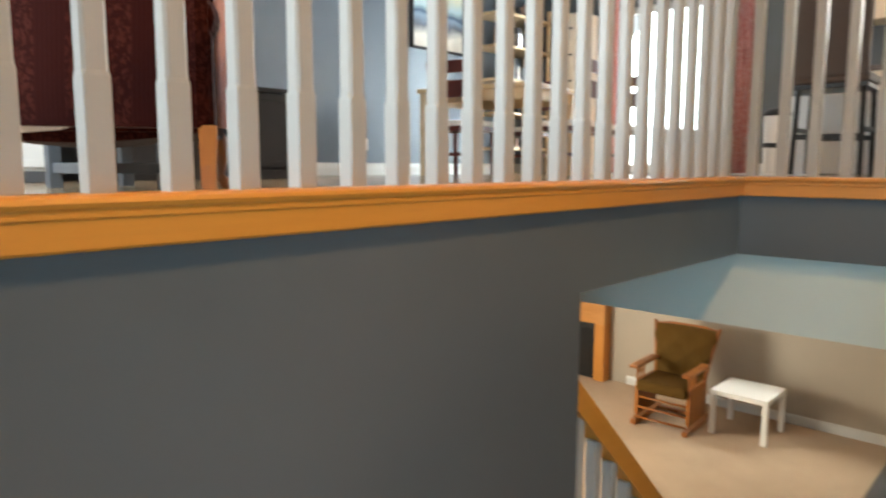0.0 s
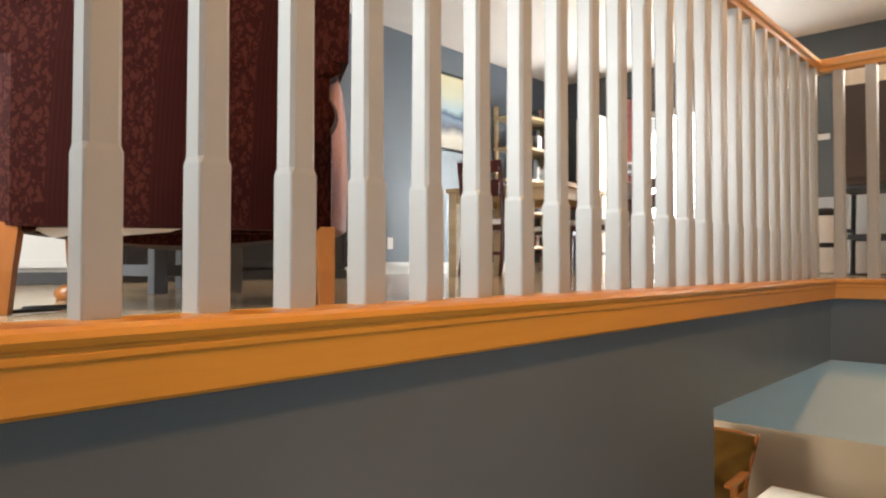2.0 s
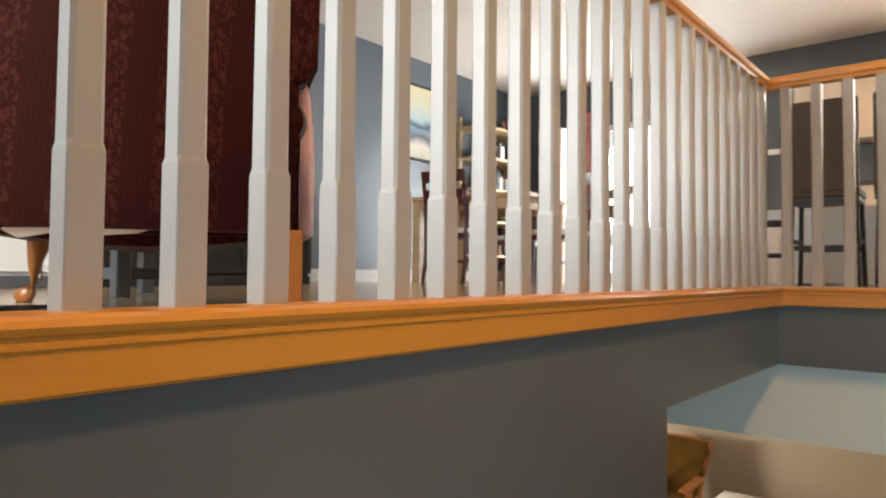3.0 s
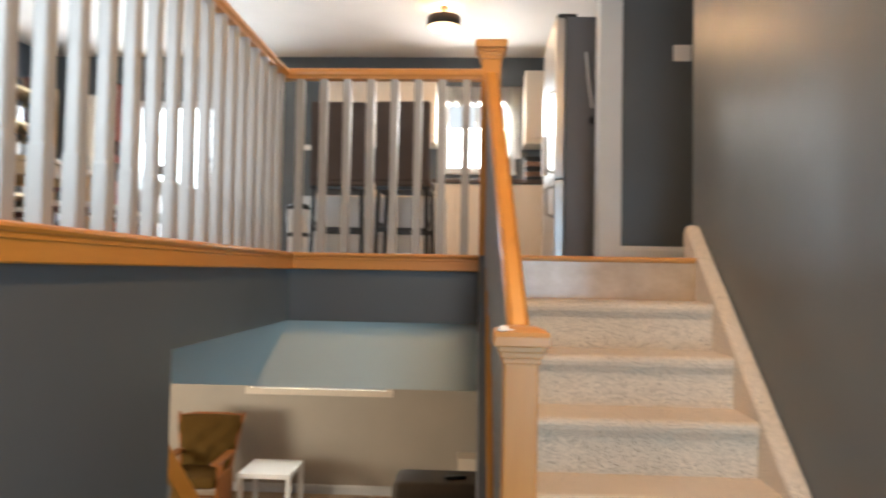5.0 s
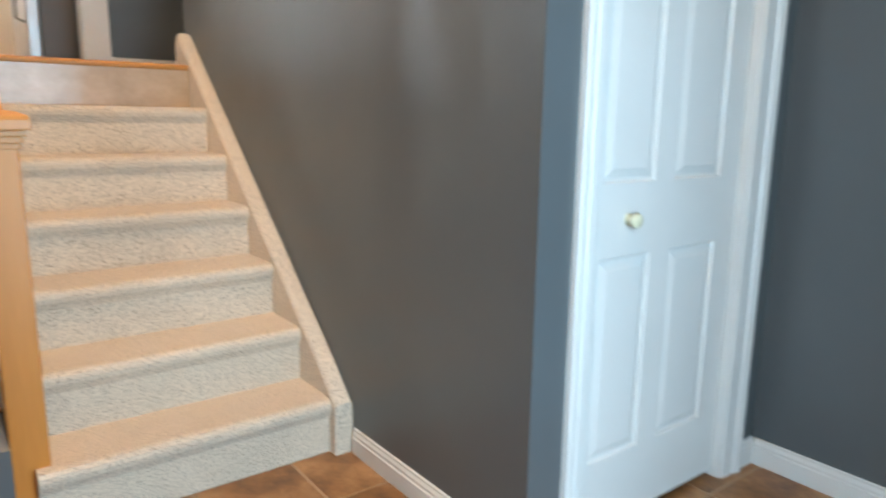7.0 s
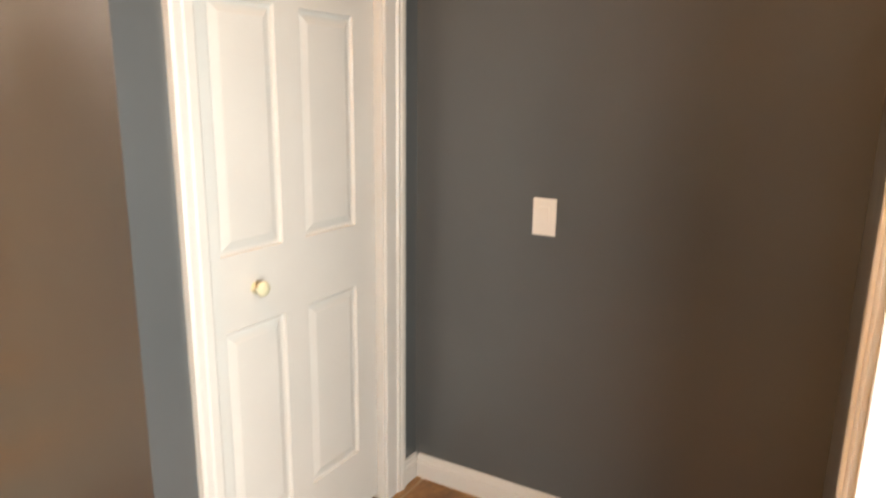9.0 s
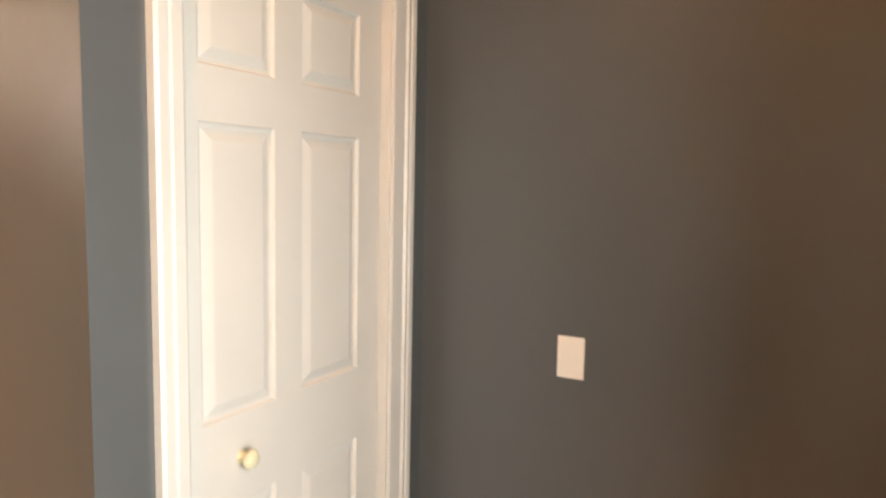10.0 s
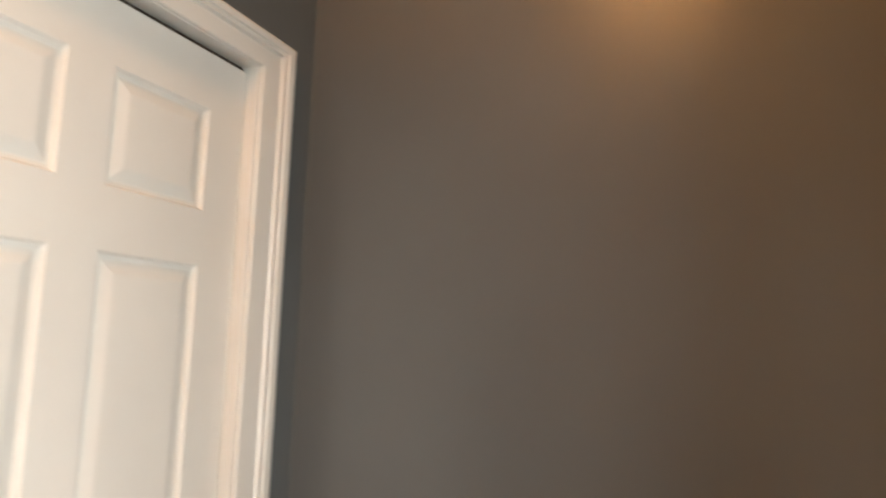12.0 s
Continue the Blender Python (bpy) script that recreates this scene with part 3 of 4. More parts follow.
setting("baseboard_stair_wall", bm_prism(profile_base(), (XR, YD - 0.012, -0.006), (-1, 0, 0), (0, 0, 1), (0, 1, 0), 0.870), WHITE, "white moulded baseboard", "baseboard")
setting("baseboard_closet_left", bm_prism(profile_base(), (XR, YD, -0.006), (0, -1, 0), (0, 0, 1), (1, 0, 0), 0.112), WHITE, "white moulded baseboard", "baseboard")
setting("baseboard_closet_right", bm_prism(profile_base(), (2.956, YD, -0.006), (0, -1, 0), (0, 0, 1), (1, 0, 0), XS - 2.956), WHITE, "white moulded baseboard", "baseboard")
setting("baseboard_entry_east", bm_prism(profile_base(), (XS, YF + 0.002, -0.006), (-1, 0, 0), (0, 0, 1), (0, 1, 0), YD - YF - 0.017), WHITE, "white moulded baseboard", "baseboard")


def casing_profile():
    # u: from the opening outwards, v: proud of the wall
    return [(0, 0), (0, 0.011), (0.006, 0.0135), (0.030, 0.0145), (0.034, 0.0115), (0.040, 0.0115), (0.044, 0.018), (0.062, 0.0195), (0.070, 0.016), (0.072, 0)]


# closet door, its leaf set back in the jambs
door = thing("closet_door", "white six-panel closet door, closed, with a small brass knob", "door", (0, 0, 0))
X0, X1, ZTOP = 2.155, 2.839, 2.049
YFACE = YD + 0.024
panels = []
for xa, xb in ((2.206, 2.421), (2.510, 2.738)):
    panels += [(xa, xb, 0.235, 0.812), (xa, xb, 1.008, 1.621), (xa, xb, 1.729, 1.935)]
bm = bmesh.new()
xs = sorted({X0, X1, *(p[0] for p in panels), *(p[1] for p in panels)})
zs = sorted({0.022, ZTOP, *(p[2] for p in panels), *(p[3] for p in panels)})
for xa, xb in zip(xs, xs[1:]):
    for za, zb in zip(zs, zs[1:]):
        mx, mz = (xa + xb) / 2, (za + zb) / 2
        hit = [p for p in panels if p[0] < mx < p[1] and p[2] < mz < p[3]]
        if hit:
            continue
        bm.faces.new([bm.verts.new(p) for p in ((xa, YFACE, za), (xb, YFACE, za), (xb, YFACE, zb), (xa, YFACE, zb))])
for xa, xb, za, zb in panels:
    steps = [(0.0, 0.0), (0.005, 0.008), (0.012, 0.0095), (0.034, 0.0025), (0.038, 0.0018)]
    loops = [[bm.verts.new(p) for p in ((xa + s, YFACE + dpt, za + s), (xb - s, YFACE + dpt, za + s), (xb - s, YFACE + dpt, zb - s), (xa + s, YFACE + dpt, zb - s))] for s, dpt in steps]
    for a, b in zip(loops, loops[1:]):
        for i in range(4):
            bm.faces.new((a[i], a[(i + 1) % 4], b[(i + 1) % 4], b[i]))
    bm.faces.new(loops[-1])
bmesh.ops.remove_doubles(bm, verts=bm.verts[:], dist=1e-5)
edge = [e for e in bm.edges if e.is_boundary]
out = bmesh.ops.extrude_edge_only(bm, edges=edge)
for v in [g for g in out["geom"] if isinstance(g, bmesh.types.BMVert)]:
    v.co.y += 0.032
bmesh.ops.recalc_face_normals(bm, faces=bm.faces[:])
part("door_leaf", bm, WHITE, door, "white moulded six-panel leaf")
part("knob", bm_lathe([(0.003, 0.0), (0.016, 0.0), (0.017, -0.003), (0.008, -0.006), (0.008, -0.014), (0.019, -0.020), (0.0215, -0.027), (0.018, -0.034), (0.006, -0.037), (0.001, -0.037)], (2.314, YFACE - 0.0005, 0.910), 24, axis="y"), KNOB, door, "round brass knob", True)
part("track", bm_box((2.154, YFACE + 0.012, ZTOP + 0.004), (2.840, YFACE + 0.036, 2.062)), BRONZE, door, "dark folding-door track")
frame_c = thing("door_casing", "white moulded casing round the closet door", "door frame", (0, 0, 0), kind="structure")
P = casing_profile()
BAND = [(0, 0), (0, 0.011), (0.003, 0.0135), (0.045, 0.0150), (0.049, 0.0120), (0.053, 0.0120), (0.058, 0.019), (0.068, 0.0185), (0.072, 0.0225), (0.086, 0.0235), (0.094, 0.020), (0.097, 0)]


def mitred(name, profile, a, b, outward, cut_a, cut_b):
    """One casing length from a to b along the opening, its ends cut along the mitres."""
    a, b, out = Vector(a), Vector(b), Vector(outward)
    run = (b - a).normalized()
    rings = [[p + out * u + Vector((0, -1, 0)) * v + run * (u * c) for u, v in profile] for p, c in ((a, cut_a), (b, cut_b))]
    bm = bm_loft(rings)
    bmesh.ops.recalc_face_normals(bm, faces=bm.faces[:])
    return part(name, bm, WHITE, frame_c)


wide, high = [(a * 1.10, b) for a, b in BAND], [(a * 0.79, b) for a, b in BAND]
mitred("casing_side", P, (2.147, YD, -0.006), (2.147, YD, 2.0657), (-1, 0, 0), 0, 0.0766 / 0.072)
mitred("casing_head", high, (2.147, YD, 2.0657), (2.849, YD, 2.0657), (0, 0, 1), -0.072 / 0.0766, 0.1067 / 0.0766)
mitred("casing_side", wide, (2.849, YD, -0.006), (2.849, YD, 2.0657), (1, 0, 0), 0, 0.0766 / 0.1067)
part("jamb", bm_box((2.1385, YD - 0.004, -0.006), (2.1535, YD + 0.099, 2.064), 0.0015), WHITE, frame_c)
part("jamb", bm_box((2.8425, YD - 0.004, -0.006), (2.8575, YD + 0.099, 2.064), 0.0015), WHITE, frame_c)
part("jamb_head", bm_box((2.1385, YD - 0.004, 2.0645), (2.8575, YD + 0.099, 2.0785), 0.0015), WHITE, frame_c)
setting("wall_closet_back", bm_box((2.06, -0.5, 0), (XS, -0.45, 2.5)), GREY, WALL)

# front doorway behind the walk: casing, jambs and a strike plate
fdoor = thing("front_door_frame", "white painted front doorway with a steel strike plate", "door frame", (0, 0, 0), kind="structure")
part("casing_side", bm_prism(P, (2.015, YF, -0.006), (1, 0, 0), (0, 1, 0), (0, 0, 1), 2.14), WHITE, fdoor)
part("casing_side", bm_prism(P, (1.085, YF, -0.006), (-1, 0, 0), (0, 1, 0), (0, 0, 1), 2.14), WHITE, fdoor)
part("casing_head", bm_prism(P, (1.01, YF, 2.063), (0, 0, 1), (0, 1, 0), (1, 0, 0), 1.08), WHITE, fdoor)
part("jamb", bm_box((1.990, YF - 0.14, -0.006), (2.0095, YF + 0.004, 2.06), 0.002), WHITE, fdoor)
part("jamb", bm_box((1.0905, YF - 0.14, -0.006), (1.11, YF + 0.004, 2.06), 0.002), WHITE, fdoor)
# Named hinge, this steel plate stands for the jamb's strike plate.
part("hinge", bm_box((1.986, YF - 0.03, 1.30), (1.9905, YF + 0.006, 1.40), 0.001), STEEL, fdoor, "steel strike plate")

# light switch on the entry wall, doorstop
sw = thing("light_switch", "white plastic rocker light switch on the grey wall", "light switch", (XS, -1.518, 1.038))
part("plate", bm_box((-0.006, -0.0385, -0.0585), (-0.0005, 0.0385, 0.0585), 0.003), PLASTIC, sw)
part("rocker", bm_prism([(-0.0335, 0.0055), (0, 0.0085), (0.0335, 0.0105), (0.0335, 0.003), (-0.0335, 0.003)], (0, -0.0165, 0), (0, 0, 1), (-1, 0, 0), (0, 1, 0), 0.033), PLASTIC, sw)
ds = thing("door_stop", "spring door stop with a black rubber tip on the baseboard", "door stop", (XS - 0.0145, -1.665, 0.045))
part("spring", bm_tube([(0, 0, 0), (-0.02, 0.002, 0.0), (-0.05, 0.004, -0.004)], [0.009, 0.006, 0.006], 10), BRASS, ds)
part("tip", bm_lathe([(0.002, 0), (0.009, 0.001), (0.010, 0.010), (0.008, 0.018), (0.001, 0.019)], (-0.068, 0.004, -0.005), 12, axis="x"), BLACK, ds, "black rubber tip", True)

ks = thing("knee_wall_switch", "white plastic switch plate on the knee wall", "light switch", (0.8875, 0.13, 0.36))
part("plate", bm_box((-0.006, -0.038, -0.058), (-0.0005, 0.038, 0.058), 0.003), PLASTIC, ks)
part("toggle", bm_box((-0.018, -0.006, -0.004), (-0.005, 0.006, 0.016), 0.002), PLASTIC, ks)

# entry ceiling lamp above the walk
def drum_lamp(x, y, label, drop, watts, upward):
    """A drum lamp whose glass hangs drop metres under the ceiling."""
    t = thing("ceiling_lamp", label, "ceiling lamp", (x, y, ZC))
    part("canopy", bm_lathe([(0.001, 0), (0.035, 0), (0.035, -0.02), (0.012, -0.03), (0.012, -drop), (0.001, -drop)]), BRONZE, t, "", True)
    ring = [[Vector((r * math.cos(a * math.pi / 20), r * math.sin(a * math.pi / 20), h - drop)) for a in range(40)] for r, h in ((0.150, 0), (0.158, 0), (0.158, -0.09), (0.150, -0.09), (0.150, 0))]
    part("rim", bm_loft(ring, closed=False), BRONZE, t, "dark drum rim", True)
    part("diffuser", bm_lathe([(0.002, -0.001 - drop), (0.148, -0.001 - drop), (0.148, -0.094 - drop), (0.13, -0.105 - drop), (0.002, -0.111 - drop)]), LAMPGLASS, t, "glowing frosted glass", True)
    d = bpy.data.lights.new("lamp_light", 'AREA')
    d.shape, d.size, d.energy, d.color = 'DISK', 0.27, watts, (1.0, 0.55, 0.23)
    ob = new("lamp_light", d)
    ob.location = (x, y, ZC - drop - 0.115)
    u = bpy.data.lights.new("lamp_uplight", 'POINT')
    u.energy, u.color, u.shadow_soft_size = upward, (1.0, 0.44, 0.14), 0.03
    new("lamp_uplight", u).location = (x, y - 0.04, ZC - drop + 0.045)
    return t


drum_lamp(0.545, 4.36, "flush drum ceiling lamp with a dark bronze rim, lit", 0.105, 22, 4.2)
drum_lamp(1.17, -1.66, "drum ceiling lamp over the entry, lit", 0.24, 27, 5)
drum_lamp(1.25, -0.33, "drum ceiling lamp over the stairs, lit", 0.105, 43, 7)

# ---------------------------------------------------------------- lounge
wing = thing("wingback_chair", "red damask wingback armchair with orange maple legs, back to the railing", "armchair", (0, 0, 0))
YA, YB, XB = -1.53, -0.857, -0.44
bm = bmesh.new()
rings = []
for z, grow, lean in ((1.527, 0.0, 0.0), (1.60, 0.002, 0.0), (1.885, 0.006, -0.012), (1.90, 0.030, -0.012), (2.15, 0.036, -0.04), (2.40, 0.025, -0.07), (2.50, -0.03, -0.08)):
    a, b, x = YA - grow, YB + grow, XB + lean
    rings.append([Vector(p) for p in ((x, a + 0.03, z), (x + 0.006, (a + b) / 2, z), (x, b - 0.03, z), (x - 0.014, b, z), (x - 0.09, b, z), (x - 0.10, (a + b) / 2, z), (x - 0.09, a, z), (x - 0.014, a, z))])
bm_loft(rings, bm)
part("backrest", bm, DAMASK, wing)
part("seat_frame", bm_box((-1.10, YA + 0.03, 1.515), (XB - 0.05, YB - 0.03, 1.70), 0.02), DAMASK, wing)
part("seat_cushion", bm_box((-1.13, YA + 0.09, 1.70), (XB - 0.10, YB - 0.09, 1.83), 0.035, 3), DAMASK, wing)
for y0, y1 in ((YA - 0.024, YA + 0.086), (YB - 0.086, YB + 0.024)):
    bm = bmesh.new()
    bm_box((-1.08, y0 + 0.02, 1.515), (XB - 0.02, y1 - 0.01, 1.77), 0.02, bm=bm)
    bm_lathe([(0.05, -1.10), (0.062, -1.095), (0.062, -0.50), (0.05, -0.47)], (0, (y0 + y1) / 2, 1.80), 20, bm, "x")
    part("arm", bm, DAMASK, wing)
    face, side = (y1 - 0.009, 1) if y1 > -1.2 else (y0 + 0.019, -1)
    flare = [[Vector((x, face + side * f, 1.535)), Vector((x, face + side * (f + 0.022), 1.545)), Vector((x, face + side * (f + 0.026), (1.535 + z) / 2)), Vector((x, face + side * (f + 0.020), z)), Vector((x, face + side * f, z + 0.004))]
             for x, f, z in ((XB - 0.105, 0.0, 1.915), (XB - 0.24, 0.030, 1.905), (-0.86, 0.066, 1.86), (-1.06, 0.082, 1.82))]
    # Panel colour holds the daylight that falls on this side.
    part("side_panel", bm_loft(flare), LIT_ROSE, wing, "side panel with daylight painted in as pale rose", True)
    bm = bmesh.new()
    rings = []
    y0, y1 = y0 + side * 0.035, y1 + side * 0.035
    for x, z0, z1 in ((XB - 0.02, 1.925, 2.46), (XB - 0.12, 1.920, 2.48), (XB - 0.22, 1.91, 2.44), (XB - 0.30, 1.89, 2.30), (XB - 0.34, 1.87, 2.10)):
        rings.append([Vector(p) for p in ((x, y0 + 0.01, z0), (x, y1 - 0.01, z0), (x, y1 - 0.005, (z0 + z1) / 2), (x, y1 - 0.01, z1), (x, y0 + 0.01, z1), (x, y0 + 0.005, (z0 + z1) / 2))])
    bm_loft(rings, bm)
    part("wing", bm, DAMASK, wing)
for y in (YA + 0.022, YB - 0.005):
    rings = []
    for z, s, x in ((ZG + 0.001, 0.016, -0.420), (ZG + 0.09, 0.019, -0.438), (1.535, 0.022, -0.468)):
        rings.append([Vector((x + a * s, y + b * s, z)) for a, b in ((1, -1), (1, 1), (-1, 1), (-1, -1))])
    part("back_leg", bm_loft(rings), LEGWOOD, wing, "straight maple leg")
for y in (YA + 0.05, YB - 0.02):
    out = -0.035 if y < -1.2 else 0.035
    part("front_leg", bm_tube([(-0.97, y, 1.56), (-0.995, y + out * 0.4, 1.515), (-1.00, y + out * 0.7, 1.455), (-0.985, y + out * 0.5, 1.405), (-0.99, y + out, 1.375), (-1.01, y + out * 1.5, 1.360), (-1.015, y + out * 1.6, ZG + 0.001)],
         [0.030, 0.032, 0.019, 0.014, 0.020, 0.026, 0.016], 12), LEGWOOD, wing, "carved cabriole leg", True)
sag = [[Vector((x, YA + 0.05 + (YB - YA - 0.10) * k / 8, 1.5145 - 0.030 * math.sin(math.pi * k / 8) * d)) for k in range(9)] + [Vector((x, YB - 0.05 - (YB - YA - 0.10) * k / 8, 1.526)) for k in range(9)] for x, d in ((-1.05, 0.3), (-0.80, 1.0), (-0.50, 0.8))]
part("dust_cover", bm_loft(sag), DAMASK, wing, "sagging red underside")
part("torn_lining", bm_prism([(0, 0), (0.30, 0.004), (0.27, -0.006), (0.16, -0.016), (0.10, -0.010), (0.04, -0.022)], (XB - 0.035, YA + 0.06, 1.525), (0, 1, 0), (0, 0, 1), (1, 0, 0), 0.004), SHEER, wing, "torn cream lining")
wing.matrix_basis = pose(-0.978, -0.944, 0, 0, 0, -31) @ pose(0.716, 1.182, 0)


def console(name, label, x, y0, y1, z0, h, depth, body, topmat, base=None, doors=3, braces=False):
    """A low cabinet along the lounge, its front at x, facing the railing."""
    t = thing(name, label, "cabinet", (x, (y0 + y1) / 2, z0))
    w = (y1 - y0) / 2
    foot = 0.06
    part("body", bm_box((-depth, -w + 0.01, foot), (-0.02, w - 0.01, h - 0.03), 0.003), body, t)
    part("top", bm_box((-depth - 0.01, -w - 0.015, h - 0.03), (0.012, w + 0.015, h), 0.005), topmat, t)
    part("plinth", bm_box((-depth + 0.02, -w, 0.001), (-0.012, w, foot), 0.003), base or body, t)
    step = 2 * w / doors
    for k in range(doors):
        a = -w + step * k + 0.012
        b = a + step - 0.024
        dr = part("door_front", bm_box((-0.0195, a, foot + 0.02), (0.0, b, h - 0.045), 0.004), body, t)
        for c in ((a, a + 0.04, foot + 0.02, h - 0.045), (b - 0.04, b, foot + 0.02, h - 0.045), (a + 0.04, b - 0.04, foot + 0.02, foot + 0.06), (a + 0.04, b - 0.04, h - 0.085, h - 0.045)):
            part("rail", bm_box((0.0005, c[0], c[2]), (0.012, c[1], c[3]), 0.002), body, dr)
        if braces:
            part("brace", bm_prism([(0, -0.018), (0, 0.018), (0.010, 0.018), (0.010, -0.018)], (0.0008, a + 0.045, foot + 0.07), (1, 0, 0), Vector((0, -(h - 0.17), b - a - 0.09)).normalized(), Vector((0, b - a - 0.09, h - 0.17)).normalized(), math.hypot(b - a - 0.09, h - 0.17)), SLATE, dr, "dark diagonal brace")
        part("handle", bm_tube([(0.013, b - 0.02, h * 0.5 - 0.04), (0.026, b - 0.02, h * 0.5 - 0.04), (0.026, b - 0.02, h * 0.5 + 0.04), (0.013, b - 0.02, h * 0.5 + 0.04)], 0.004, 8), BLACK, dr, "black pull")
    return t


console("media_cabinet", "long low black-stained wooden media cabinet on the lounge floor", -3.02, -0.28, 1.26, ZG, 0.61, 0.45, BLACKWOOD, BLACKWOOD, doors=3)
console("white_console", "white farmhouse console with diagonal braces and an oak top", -2.95, -2.05, -0.42, ZG, 0.64, 0.45, WHITE, OAK_Y, SLATE, doors=3, braces=True)
bench = thing("footstool", "slate grey wooden stool with square block legs", "stool", (-1.78, -0.60, ZG))
part("top", bm_box((-0.22, -0.17, 0.22), (0.22, 0.17, 0.30), 0.008), SLATE, bench)
for sx in (-0.19, 0.19):
    for sy in (-0.14, 0.14):
        part("leg", bm_box((sx - 0.025, sy - 0.025, 0.001), (sx + 0.025, sy + 0.025, 0.22), 0.004), SLATE, bench)
for sy in (-0.14, 0.14):
    part("rail", bm_box((-0.165, sy - 0.012, 0.06), (0.165, sy + 0.012, 0.10), 0.003), SLATE, bench)
part("rail", bm_box((0.18, -0.115, 0.06), (0.20, 0.115, 0.10), 0.003), SLATE, bench)
cable = [(-0.93 + 0.05 * math.cos(k * 0.55), -1.24 + 0.085 * math.sin(k * 0.55), ZG + 0.006 + 0.0004 * k) for k in range(13)]
cable += [(-0.90, -1.36, ZG + 0.006), (-0.93, -1.50, ZG + 0.006), (-0.88, -1.64, ZG + 0.006), (-0.95, -1.85, ZG + 0.006)]
tagged(part("power_cable", bm_tube(cable, 0.0045, 8), BLACK, None, "", True), "black power cable lying on the wood floor", "cable")

setting("baseboard_west", bm_prism(profile_base(0.12), (XW, -2.5, ZG), (1, 0, 0), (0, 0, 1), (0, 1, 0), YN + 2.5), WHITE, "white moulded baseboard", "baseboard")
setting("baseboard_north", bm_prism(profile_base(0.12), (-1.80, YN, ZG), (0, -1, 0), (0, 0, 1), (1, 0, 0), 0.9), WHITE, "white moulded baseboard", "baseboard")
ol = thing("wall_outlet", "white plastic duplex outlet low on the blue grey wall", "outlet", (XW, 2.80, 1.650))
part("plate", bm_box((0.0005, -0.036, -0.058), (0.006, 0.036, 0.058), 0.002), PLASTIC, ol)
for z in (-0.022, 0.022):
    part("socket", bm_lathe([(0.001, 0.0062), (0.015, 0.0062), (0.015, 0.008), (0.001, 0.008)], (0, 0, z), 14, axis="x"), PLASTIC, ol)

# abstract seascape on the west wall
art, nt, p = nodes_of("abstract_canvas", 0.7)
co = coords_of(nt)
sep = nt.nodes.new("ShaderNodeSeparateXYZ")
nt.links.new(co, sep.inputs[0])
wob = nt.nodes.new("ShaderNodeMath")
wob.operation = 'MULTIPLY_ADD'
wob.inputs[1].default_value = 0.16
nt.links.new(noise_at(nt, co, 5.0, 6.0), wob.inputs[0])
nt.links.new(sep.outputs["Z"], wob.inputs[2])
mr = nt.nodes.new("ShaderNodeMapRange")
mr.inputs["From Min"].default_value, mr.inputs["From Max"].default_value = -0.34, 0.50
nt.links.new(wob.outputs[0], mr.inputs["Value"])
nt.links.new(ramp(nt, mr.outputs[0], [(0.0, (0.55, 0.50, 0.42)), (0.18, (0.70, 0.66, 0.58)), (0.30, (0.12, 0.13, 0.16)), (0.40, (0.22, 0.30, 0.40)), (0.46, (0.05, 0.09, 0.16)), (0.55, (0.42, 0.55, 0.60)), (0.72, (0.62, 0.62, 0.48)), (0.95, (0.72, 0.64, 0.42))]), p.inputs["Base Color"])
pic = thing("painting", "framed abstract seascape painting in blue, cream and ochre", "painting", (XW, 3.845, 3.097))
part("canvas", bm_box((0.018, -0.385, -0.395), (0.026, 0.385, 0.395)), art, pic)
bm = bmesh.new()
for a, b in (((-0.41, -0.42), (-0.386, 0.42)), ((0.386, -0.42), (0.41, 0.42)), ((-0.386, -0.42), (0.386, -0.396)), ((-0.386, 0.396), (0.386, 0.42))):
    bm_box((0.001, a[0], a[1]), (0.036, b[0], b[1]), 0.003, bm=bm)
part("frame", bm, BLACKWOOD, pic, "thin dark frame")

# ---------------------------------------------------------------- dining corner
table = thing("dining_table", "square pale pine dining table with chunky legs", "table", (-2.965, 3.325, ZG))
table.rotation_euler = (0, 0, radians(9))
hx, hy, ht = 0.585, 0.475, 0.785
part("tabletop", bm_box((-hx, -hy, ht - 0.04), (hx, hy, ht), 0.006), PALE, table)
for sx in (-1, 1):
    for sy in (-1, 1):
        cx, cy = sx * (hx - 0.06), sy * (hy - 0.06)
        part("leg", bm_box((cx - 0.04, cy - 0.04, 0.001), (cx + 0.04, cy + 0.04, ht - 0.04), 0.004), PALE, table)
z0, z1 = ht - 0.135, ht - 0.04
for a, b in (((-hx + 0.1, -hy + 0.04, z0), (hx - 0.1, -hy + 0.065, z1)), ((-hx + 0.1, hy - 0.065, z0), (hx - 0.1, hy - 0.04, z1)), ((-hx + 0.04, -hy + 0.1, z0), (-hx + 0.065, hy - 0.1, z1)), ((hx - 0.065, -hy + 0.1, z0), (hx - 0.04, hy - 0.1, z1))):
    part("apron", bm_box(a, b, 0.002), PALE, table)


